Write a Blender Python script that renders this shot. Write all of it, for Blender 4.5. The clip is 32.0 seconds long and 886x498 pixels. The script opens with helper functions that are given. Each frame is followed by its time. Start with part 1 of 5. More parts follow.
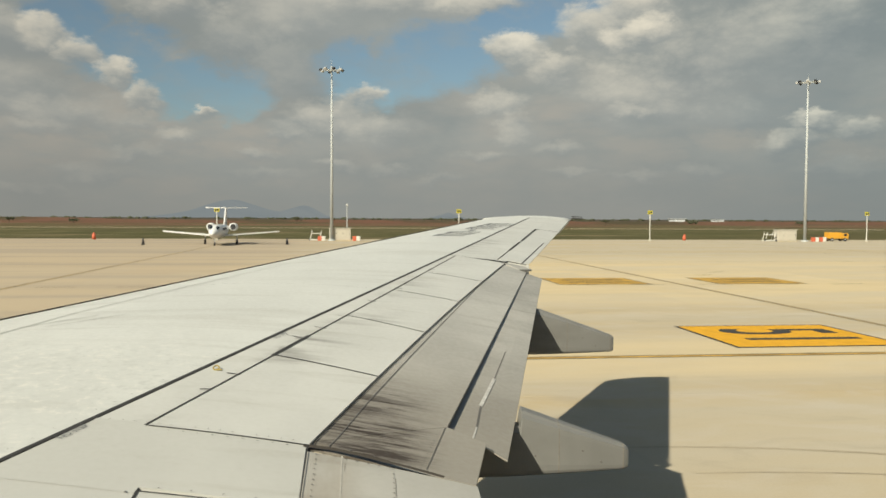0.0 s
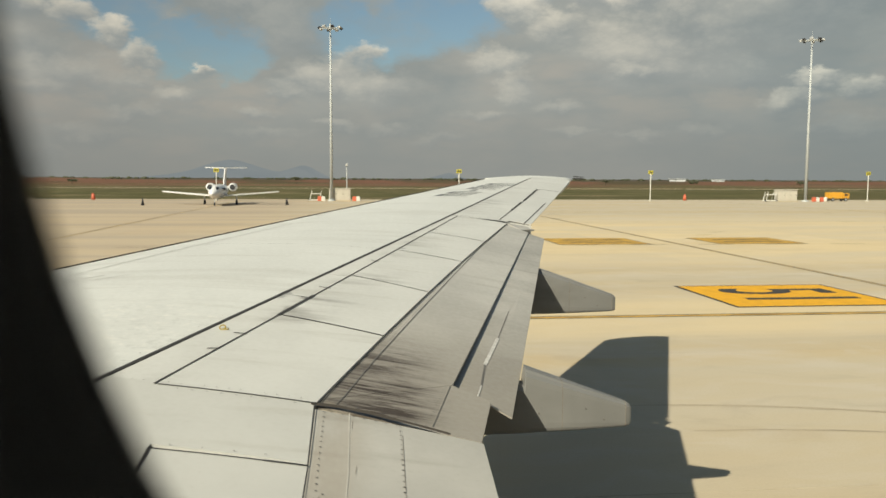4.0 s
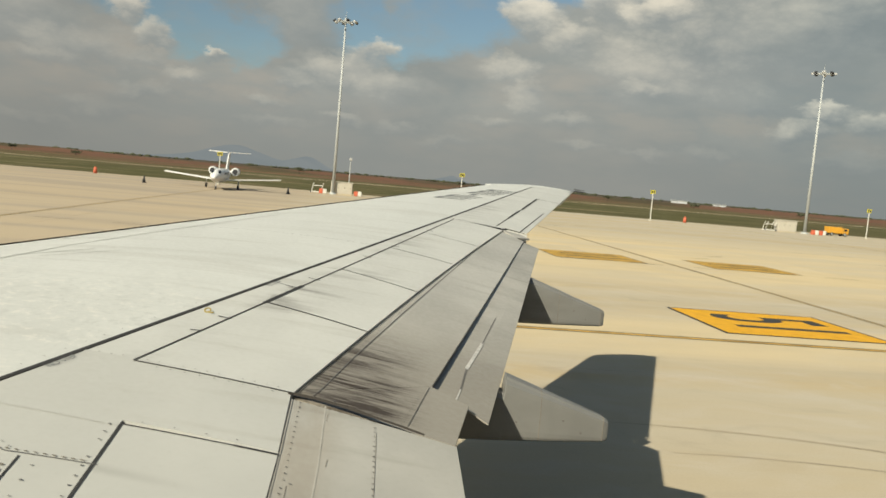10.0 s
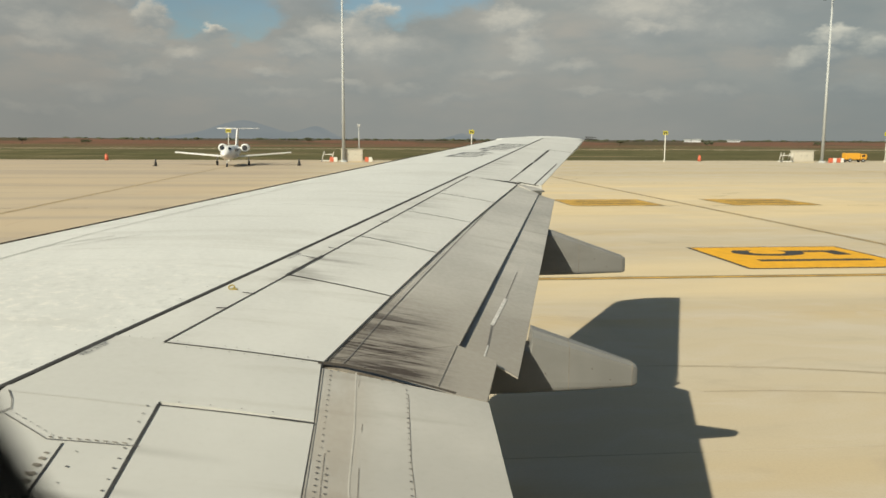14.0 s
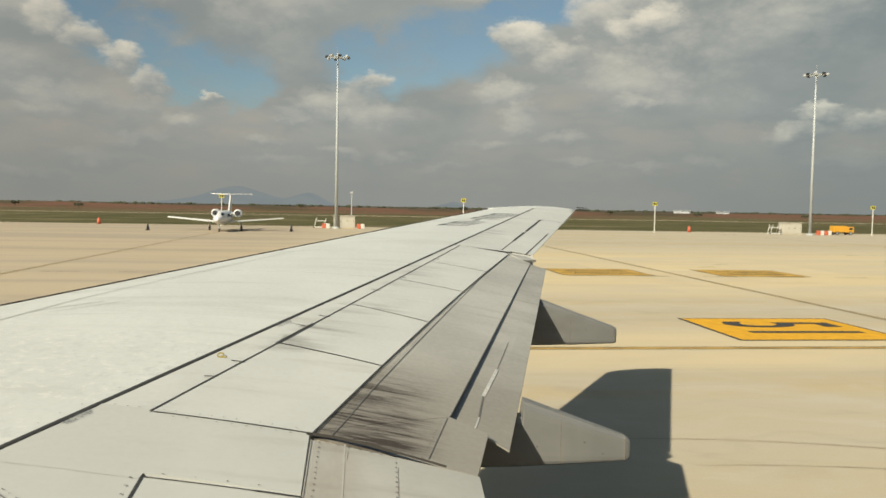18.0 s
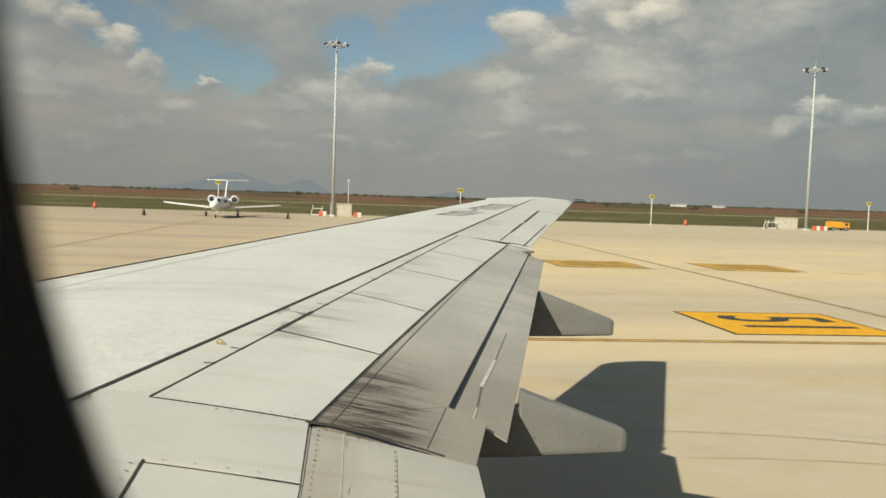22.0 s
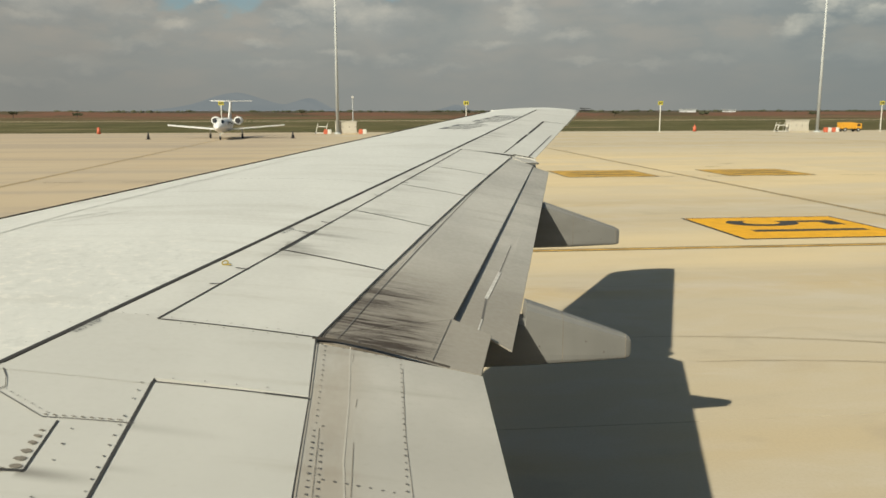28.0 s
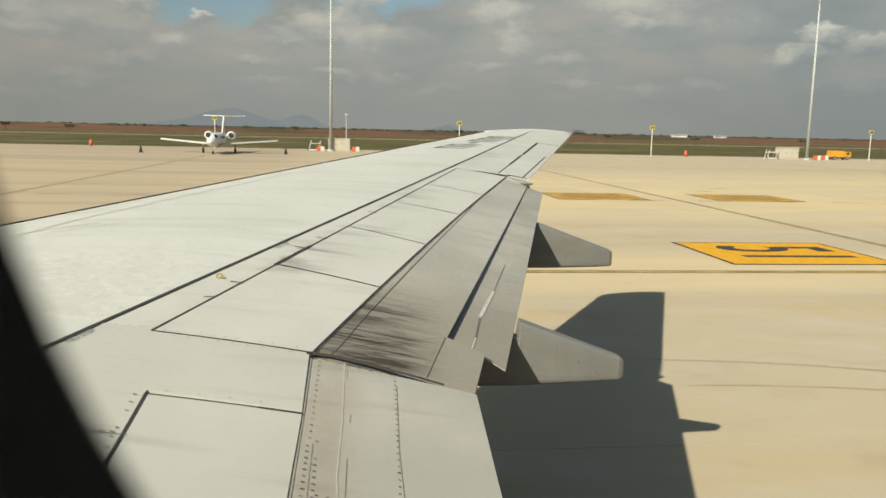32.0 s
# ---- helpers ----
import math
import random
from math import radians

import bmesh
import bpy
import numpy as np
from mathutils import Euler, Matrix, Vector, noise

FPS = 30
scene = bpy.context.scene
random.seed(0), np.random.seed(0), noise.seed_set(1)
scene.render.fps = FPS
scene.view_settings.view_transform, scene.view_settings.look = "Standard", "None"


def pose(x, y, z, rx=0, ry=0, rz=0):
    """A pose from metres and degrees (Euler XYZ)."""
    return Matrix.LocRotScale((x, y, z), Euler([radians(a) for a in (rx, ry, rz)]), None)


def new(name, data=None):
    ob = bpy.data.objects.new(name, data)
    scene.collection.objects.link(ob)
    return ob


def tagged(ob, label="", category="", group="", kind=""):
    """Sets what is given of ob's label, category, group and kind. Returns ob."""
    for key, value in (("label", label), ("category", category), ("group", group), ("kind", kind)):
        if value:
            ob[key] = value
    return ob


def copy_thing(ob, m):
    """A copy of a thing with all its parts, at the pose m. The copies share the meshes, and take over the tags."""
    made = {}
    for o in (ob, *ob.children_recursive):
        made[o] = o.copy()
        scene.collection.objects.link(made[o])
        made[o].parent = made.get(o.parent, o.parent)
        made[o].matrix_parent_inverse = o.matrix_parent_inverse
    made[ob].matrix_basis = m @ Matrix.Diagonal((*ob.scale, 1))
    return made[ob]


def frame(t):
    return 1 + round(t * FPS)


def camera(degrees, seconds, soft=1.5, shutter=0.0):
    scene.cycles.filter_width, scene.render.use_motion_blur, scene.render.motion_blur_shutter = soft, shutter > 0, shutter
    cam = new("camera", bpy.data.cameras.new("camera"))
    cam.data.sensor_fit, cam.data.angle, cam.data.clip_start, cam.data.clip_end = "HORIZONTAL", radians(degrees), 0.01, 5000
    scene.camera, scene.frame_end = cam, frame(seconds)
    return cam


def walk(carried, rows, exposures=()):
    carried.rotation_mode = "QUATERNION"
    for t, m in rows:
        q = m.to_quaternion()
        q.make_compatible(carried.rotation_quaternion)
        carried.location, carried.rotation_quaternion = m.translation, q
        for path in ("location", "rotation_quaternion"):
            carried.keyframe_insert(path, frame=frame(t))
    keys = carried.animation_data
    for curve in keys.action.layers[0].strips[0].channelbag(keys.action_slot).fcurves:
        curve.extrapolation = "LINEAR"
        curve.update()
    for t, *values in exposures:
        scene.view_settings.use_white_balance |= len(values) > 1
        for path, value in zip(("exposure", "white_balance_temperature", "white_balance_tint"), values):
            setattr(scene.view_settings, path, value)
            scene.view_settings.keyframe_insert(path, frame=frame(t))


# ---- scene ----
# The path: seconds, x, y, z, then the turns of pose()
cam = camera(57.2, 32.0)
cam.data.dof.use_dof = True
cam.data.dof.focus_distance = 4.8
cam.data.dof.aperture_fstop = 5.6
ROWS = [
    (0.0, 0.007, -0.009, 3.700, 87.82, -0.29, 0.03),
    (0.5, 0.010, -0.012, 3.709, 86.75, 0.07, 0.30),
    (1.0, 0.009, -0.009, 3.707, 86.07, -0.04, 0.25),
    (1.5, 0.006, -0.012, 3.707, 85.81, -0.16, 0.24),
    (2.0, -0.0070, -0.011, 3.709, 85.60, -0.28, 0.15),
    (2.5, -0.009, -0.014, 3.708, 85.25, -0.20, 0.12),
    (4.5, -0.0220, -0.014, 3.698, 84.83, -0.37, -0.08),
    (5.0, -0.0242, -0.006, 3.707, 84.20, -0.56, -0.22),
    (5.5, -0.0187, -0.013, 3.702, 84.21, 0.06, -0.11),
    (6.0, -0.0195, -0.013, 3.705, 84.99, -0.51, -0.19),
    (6.5, 0.001, -0.015, 3.702, 88.35, 0.05, 0.28),
    (7.0, 0.012, -0.017, 3.702, 84.95, 0.57, 0.53),
    (7.5, 0.012, -0.014, 3.701, 85.21, 0.60, 0.66),
    (8.0, 0.013, -0.020, 3.698, 86.46, 0.41, 0.56),
    (8.5, 0.013, -0.010, 3.704, 86.45, 0.72, 0.62),
    (9.0, 0.010, -0.011, 3.702, 87.36, -4.23, -0.19),
    (9.5, 0.006, -0.017, 3.692, 89.94, -6.72, -0.25),
    (10.0, 0.014, -0.017, 3.697, 85.17, -4.98, 0.23),
    (10.5, 0.015, -0.015, 3.695, 84.44, -3.27, 0.45),
    (11.0, 0.015, -0.015, 3.700, 84.10, -2.44, 0.67),
    (11.5, 0.014, -0.013, 3.704, 84.09, -1.79, 0.82),
    (12.0, 0.013, -0.014, 3.702, 84.17, -1.20, 0.88),
    (12.5, 0.014, -0.014, 3.701, 83.79, -1.25, 0.83),
    (13.0, 0.015, -0.014, 3.703, 83.17, -0.75, 0.92),
    (13.5, 0.0100, -0.016, 3.698, 82.47, -0.63, 0.71),
    (14.0, 0.0090, -0.016, 3.698, 82.27, -0.25, 0.91),
    (14.5, 0.0023, -0.015, 3.700, 81.85, -0.57, 0.68),
    (16.5, 0.0020, -0.020, 3.702, 84.59, -0.17, 0.42),
    (17.0, -0.0035, -0.014, 3.705, 83.54, 0.09, 0.43),
    (17.5, -0.0030, -0.015, 3.705, 83.71, 0.12, 0.48),
    (18.0, 0.004, -0.016, 3.709, 87.03, -0.98, 0.35),
    (18.5, 0.003, -0.012, 3.701, 87.61, -1.36, 0.38),
    (19.0, -0.0050, -0.014, 3.702, 87.10, -1.56, 0.29),
    (19.5, -0.0075, -0.015, 3.709, 86.55, -1.30, 0.38),
    (20.0, -0.0085, -0.015, 3.705, 86.51, -1.60, 0.24),
    (20.5, -0.0098, -0.014, 3.705, 86.20, -1.38, 0.24),
    (21.0, -0.0158, -0.013, 3.708, 85.83, -1.46, 0.17),
    (21.5, -0.0192, -0.011, 3.705, 85.79, -1.44, 0.11),
    (22.0, -0.0184, -0.015, 3.711, 86.30, -1.87, 0.13),
    (22.5, -0.0080, -0.008, 3.713, 89.09, -1.08, -0.03),
    (23.0, -0.0060, -0.012, 3.707, 89.04, -1.27, 0.07),
    (23.5, 0.001, -0.014, 3.703, 86.44, -1.57, -0.06),
    (24.0, 0.009, -0.007, 3.706, 84.69, -3.14, -0.33),
    (24.5, 0.024, -0.012, 3.711, 78.67, -1.81, 0.18),
    (25.0, 0.023, -0.008, 3.703, 80.35, -2.02, 0.06),
    (25.5, 0.022, -0.009, 3.708, 80.35, -1.28, 0.16),
    (27.5, 0.018, -0.008, 3.708, 80.38, -0.10, 0.51),
    (28.0, 0.017, -0.011, 3.708, 80.30, 0.07, 0.52),
    (28.5, 0.016, -0.011, 3.710, 79.70, 0.25, 0.49),
    (29.0, 0.0050, -0.015, 3.708, 79.22, 0.17, 0.64),
    (29.5, 0.0015, -0.013, 3.706, 79.15, -0.05, 0.41),
    (30.0, -0.0010, -0.014, 3.707, 79.12, 0.08, 0.57),
    (30.5, -0.0090, -0.012, 3.710, 79.12, -0.93, 0.59),
    (31.0, -0.0070, -0.010, 3.706, 83.36, -1.82, -0.29),
    (31.5, -0.0075, -0.015, 3.706, 82.01, -1.27, -0.19),
    (32.0, -0.0082, -0.017, 3.701, 81.66, -1.21, 0.04),
]
EXPOSURES = [(0.0, 0.34, 6590, 6), (5.0, 0.36, 6590, 6), (5.8, 0.48, 6590, 6), (7.2, 0.48, 6590, 6), (8.0, 0.34, 6590, 6), (25.0, 0.32, 6590, 6), (28.0, 0.27, 6590, 6), (30.0, 0.31, 6590, 6), (32.0, 0.36, 6590, 6)]
walk(cam, [(t, pose(x, y, z, rx, ry, rz)) for t, x, y, z, rx, ry, rz in ROWS], EXPOSURES)

# ---- light ----
SHADE_WAY = Vector((2.96, 3.95, -3.7)).normalized()  # the way the sunlight travels
sun_data = bpy.data.lights.new("sun", "SUN")
sun_data.energy, sun_data.angle, sun_data.color = 5.0, radians(0.6), (1.0, 0.92, 0.76)
sun = new("sun", sun_data)
sun.matrix_world = Matrix.Translation((-60, -80, 90)) @ SHADE_WAY.to_track_quat("-Z", "Y").to_matrix().to_4x4()


class Tree:
    """Short hand to wire shader nodes."""

    def __init__(self, tree):
        self.t = tree
        tree.nodes.clear()

    def n(self, kind, **inputs):
        node = self.t.nodes.new(kind)
        for key, value in inputs.items():
            self.put(node.inputs[key.replace("_", " ")], value)
        return node

    def put(self, socket, value):
        if isinstance(value, bpy.types.NodeSocket):
            self.t.links.new(value, socket)
        else:
            socket.default_value = value

    def math(self, op, a, b=0.0, c=0.0, clamp=False):
        node = self.t.nodes.new("ShaderNodeMath")
        node.operation, node.use_clamp = op, clamp
        for s, v in zip(node.inputs, (a, b, c)):
            self.put(s, v)
        return node.outputs[0]

    def vmath(self, op, a, b=(0, 0, 0), out=0):
        node = self.t.nodes.new("ShaderNodeVectorMath")
        node.operation = op
        self.put(node.inputs[0], a)
        self.put(node.inputs[1], b)
        return node.outputs[out]

    def ramp(self, value, lo, hi, a=0.0, b=1.0, smooth=True):
        node = self.t.nodes.new("ShaderNodeMapRange")
        node.interpolation_type = "SMOOTHSTEP" if smooth else "LINEAR"
        for s, v in zip(node.inputs, (value, lo, hi, a, b)):
            self.put(s, v)
        return node.outputs[0]

    def mix(self, fac, a, b):
        node = self.t.nodes.new("ShaderNodeMix")
        node.data_type = "RGBA"
        self.put(node.inputs[0], fac)
        for s, v in ((node.inputs[6], a), (node.inputs[7], b)):
            self.put(s, v if isinstance(v, bpy.types.NodeSocket) else (*v, 1.0))
        return node.outputs[2]

    def noise(self, vector, scale, detail=4.0, rough=0.55, color=False):
        node = self.t.nodes.new("ShaderNodeTexNoise")
        self.put(node.inputs["Vector"], vector)
        node.inputs["Scale"].default_value = scale
        node.inputs["Detail"].default_value = detail
        node.inputs["Roughness"].default_value = rough
        return node.outputs["Color" if color else "Fac"]


# the sky: clear air behind a broken layer of cumulus; angles in thousandths of a radian (bearing, height, half width, half height)
GAPS = [(-434, 216, 43, 30), (-375, 180, 60, 34), (-307, 150, 70, 28), (-249, 148, 39, 30), (-82, 169, 76, 33), (0, 195, 82, 40),
        (68, 218, 55, 29), (135, 247, 80, 28), (214, 280, 91, 24), (-110, 191, 34, 23)]
# the same, then how brightly the crown is lit and how soft the rim is
HEAPS = [(-165, 230, 114, 48, 0.4, 0.6), (-314, 228, 68, 30, 0.62, 0.5), (-250, 199, 65, 44, 0.38, 0.6), (-187, 171, 56, 42, 0.22, 0.6), (-70, 254, 102, 33, 0.58, 0.5),
         (33, 258, 76, 26, 0.7, 0.45), (-495, 193, 48, 41, 0.45, 0.6), (-500, 128, 91, 42, 0.35, 0.7), (-458, 195, 36, 28, 0.8, 0.4), (-420, 178, 32, 26, 0.8, 0.4), (-492, 262, 30, 34, 0.75, 0.5),
         (-385, 156, 30, 28, 0.95, 0.35), (-350, 131, 31, 20, 0.7, 0.4), (-433, 110, 86, 30, 0.42, 0.7), (332, 170, 188, 94, 0.58, 0.7), (425, 208, 102, 72, 0.58, 0.7),
         (238, 146, 123, 58, 0.56, 0.7), (400, 272, 90, 36, 0.6, 0.5), (455, 258, 95, 24, 0.08, 0.6), (222, 236, 59, 38, 0.85, 0.45), (176, 221, 50, 35, 0.72, 0.45),
         (96, 196, 42, 32, 1.0, 0.35), (236, 210, 55, 26, 1.0, 0.45), (137, 176, 40, 30, 0.75, 0.5), (60, 136, 58, 23, 0.62, 0.6), (92, 109, 41, 27, 0.5, 0.6),
         (226, 126, 39, 18, 0.62, 0.7), (-102, 148, 38, 22, 1.0, 0.35), (-136, 120, 75, 32, 0.55, 0.6), (-74, 106, 55, 30, 0.45, 0.7), (-278, 124, 16, 10, 1.0, 0.4),
         (-300, 90, 44, 24, 0.72, 0.7), (-222, 75, 40, 14, 0.55, 0.7), (-135, 63, 34, 12, 0.5, 0.8), (432, 107, 31, 18, 0.95, 0.4), (395, 83, 58, 20, 0.8, 0.45),
         (477, 94, 33, 23, 0.85, 0.45), (148, 52, 40, 10, 0.45, 0.9), (299, 54, 50, 16, 0.45, 0.9), (4, 46, 56, 11, 0.42, 0.9), (-404, 49, 82, 16, 0.4, 0.9),
         (-473, 92, 61, 18, 0.5, 0.8), (-351, 106, 49, 17, 0.42, 0.8), (-190, 101, 46, 18, 0.55, 0.7), (-369, 73, 54, 14, 0.5, 0.9), (-215, 43, 73, 14, 0.42, 0.9), (-66, 61, 48, 11, 0.45, 0.9),
         (44, 78, 55, 15, 0.5, 0.9), (140, 83, 48, 12, 0.4, 0.9), (352, 109, 73, 19, 0.2, 0.8), (221, 47, 60, 10, 0.4, 0.9), (453, 55, 67, 14, 0.42, 0.9), (-473, 24, 66, 11, 0.42, 0.9)]
world = bpy.data.worlds.new("sky")
scene.world = world
world.use_nodes = True
w = Tree(world.node_tree)
coord = w.n("ShaderNodeTexCoord").outputs["Generated"]
sep = w.n("ShaderNodeSeparateXYZ", Vector=coord)
bearing = w.math("ARCTAN2", sep.outputs["X"], sep.outputs["Y"])
height = w.math("ARCSINE", sep.outputs["Z"])
flat = w.n("ShaderNodeCombineXYZ", X=bearing, Y=height).outputs[0]
stretched = w.vmath("MULTIPLY", coord, (1.0, 1.0, 1.9))
def bumps(vector, scale, detail, rough):
    """Rounded heaps, one at their crowns."""
    node = w.n("ShaderNodeTexVoronoi", Vector=vector, Scale=scale, Detail=detail, Roughness=rough, Lacunarity=2.1)
    node.feature, node.normalize = "F1", True
    return w.math("SUBTRACT", 1.0, node.outputs["Distance"])


puff = w.vmath("SUBTRACT", w.noise(stretched, 6.0, 6.0, 0.6, True), (0.5, 0.5, 0.5))
bent = w.vmath("ADD", stretched, w.vmath("MULTIPLY", puff, (0.05, 0.05, 0.05)))
heap = bumps(bent, 15.0, 5.0, 0.6)
ragged = w.vmath("SUBTRACT", w.noise(stretched, 19.0, 5.0, 0.62, True), (0.5, 0.5, 0.5))
warped = w.vmath("ADD", w.vmath("ADD", flat, w.vmath("MULTIPLY", puff, (0.09, 0.06, 0.0))), w.vmath("MULTIPLY", ragged, (0.05, 0.045, 0.0)))


def offset(a, e, ra, re):
    return w.vmath("MULTIPLY", w.vmath("SUBTRACT", warped, (a / 1000, e / 1000, 0)), (1000 / ra, 1000 / re, 0))


def field(blobs):
    """One inside a patch, falling through nought at its rim."""
    total = -9.0
    for blob in blobs:
        total = w.math("MAXIMUM", total, w.math("SUBTRACT", 1.0, w.vmath("LENGTH", offset(*blob), out=1)))
    return total


sky = w.n("ShaderNodeTexSky")
sky.sky_type, sky.sun_disc = "NISHITA", False
sky.sun_elevation, sky.sun_rotation = radians(37), radians(217)
sky.air_density, sky.dust_density = 1.0, 1.5
clear = w.vmath("MULTIPLY", sky.outputs[0], (0.088, 0.094, 0.090))
billow = w.noise(stretched, 9.0, 6.0, 0.5)
layer = w.noise(stretched, 3.2, 3.0, 0.5)
curl = w.math("MULTIPLY", w.math("SUBTRACT", heap, 0.7), 1.7)
veil = w.noise(stretched, 22.0, 5.0, 0.55)
air = w.mix(w.ramp(layer, 0.36, 0.66), (0.292, 0.318, 0.316), (0.36, 0.375, 0.36))
air = w.mix(w.ramp(billow, 0.42, 0.70, 0.0, 0.45), air, (0.47, 0.455, 0.415))
# farther heaps, flattened towards the horizon
field_of = w.vmath("ADD", w.vmath("MULTIPLY", coord, (1.0, 1.0, 3.4)), w.vmath("MULTIPLY", puff, (0.05, 0.05, 0.07)))
far_heap = bumps(field_of, 9.5, 4.0, 0.5)
far_top = w.math("MULTIPLY", w.ramp(far_heap, 0.60, 0.86), w.ramp(layer, 0.38, 0.60, 0.35, 1.0))
low = w.ramp(height, 0.20, 0.12)
air = w.mix(w.math("MULTIPLY", far_top, w.math("MULTIPLY", low, 0.6)), air, (0.475, 0.430, 0.375))
air = w.mix(w.math("MULTIPLY", w.ramp(far_heap, 0.62, 0.40), w.math("MULTIPLY", low, 0.5)), air, (0.268, 0.292, 0.293))
clear = w.mix(w.ramp(height, 0.35, 0.75), clear, w.vmath("MULTIPLY", clear, (0.72, 0.82, 0.84)))
high = w.math("MULTIPLY", w.ramp(height, 0.32, 0.55), w.ramp(layer, 0.26, 0.36))
gaps = w.ramp(w.math("SUBTRACT", field(GAPS), w.math("MULTIPLY", curl, 0.2)), -0.3, 0.35)
gaps = w.math("MULTIPLY", gaps, w.ramp(veil, 0.40, 0.72, 1.0, 0.72))
air = w.mix(w.math("MULTIPLY", w.math("MAXIMUM", gaps, high), 0.95), air, clear)
# each heap: ragged rim, sunlit crown, grey foot
for *blob, shine, soft in HEAPS:
    off = offset(*blob)
    inside = w.math("ADD", w.math("SUBTRACT", 0.95, w.vmath("LENGTH", off, out=1)), w.math("MULTIPLY", curl, 0.8))
    up = w.vmath("DOT_PRODUCT", off, (-0.22, 0.9, 0.0), out=1)
    lift = w.math("ADD", up, w.math("MULTIPLY_ADD", curl, 1.1, w.math("MULTIPLY_ADD", billow, 1.6, -0.8)))
    skin = w.mix(w.ramp(lift, -0.7, 1.0, 0.0, shine), (0.305, 0.330, 0.334), (0.89, 0.81, 0.67))
    body = w.math("MULTIPLY", w.ramp(inside, -0.05, soft * 1.15), w.ramp(lift, -1.2, -0.1, 0.2, 0.92))
    air = w.mix(body, air, skin)
air = w.mix(w.ramp(height, 0.0, 0.13, 0.78, 0.0), air, (0.292, 0.298, 0.284))
air = w.mix(w.ramp(w.math("ADD", bearing, w.math("MULTIPLY", layer, 0.25)), 0.02, -0.35, 0.0, 1.0), air, w.vmath("MULTIPLY", air, (0.90, 0.89, 0.885)))
air = w.mix(w.ramp(w.math("ADD", bearing, w.math("MULTIPLY", layer, 0.2)), 0.32, 0.58, 0.0, 1.0), air, w.vmath("MULTIPLY", air, (0.84, 0.89, 0.92)))
back = w.n("ShaderNodeBackground", Color=air, Strength=0.735)
w.t.links.new(back.outputs[0], w.n("ShaderNodeOutputWorld").inputs[0])


# ---- materials ----
def material(name):
    m = bpy.data.materials.new(name)
    m.use_nodes = True
    return m, Tree(m.node_tree)


def finish(m, t, color, rough=0.6, metal=0.0, bump=None, bump_strength=0.2, bump_distance=0.01, emission=None, spec=0.5):
    b = t.n("ShaderNodeBsdfPrincipled")
    t.put(b.inputs["Base Color"], color if isinstance(color, bpy.types.NodeSocket) else (*color, 1.0))
    t.put(b.inputs["Roughness"], rough)
    b.inputs["Metallic"].default_value = metal
    b.inputs["Specular IOR Level"].default_value = spec
    if bump is not None:
        k = t.n("ShaderNodeBump", Height=bump, Strength=bump_strength, Distance=bump_distance)
        t.t.links.new(k.outputs[0], b.inputs["Normal"])
    if emission:
        b.inputs["Emission Color"].default_value = (*emission[0], 1.0)
        b.inputs["Emission Strength"].default_value = emission[1]
    t.t.links.new(b.outputs[0], t.n("ShaderNodeOutputMaterial").inputs[0])
    return m


def place(t):
    return t.n("ShaderNodeNewGeometry").outputs["Position"]


def simple(name, color, rough=0.6, metal=0.0, vary=0.12, scale=6.0, spec=0.5):
    m, t = material(name)
    p = place(t)
    n1 = t.noise(p, scale, 4)
    n2 = t.noise(p, scale * 9, 3)
    both = t.math("ADD", t.math("MULTIPLY", n1, 0.65), t.math("MULTIPLY", n2, 0.35))
    c = t.mix(t.ramp(both, 0.3, 0.7), tuple(k * (1 - vary) for k in color), tuple(min(1, k * (1 + vary)) for k in color))
    return finish(m, t, c, t.ramp(n2, 0.3, 0.7, rough - 0.06, min(1.0, rough + 0.06)), metal, n2, 0.08, 0.005, spec=spec)


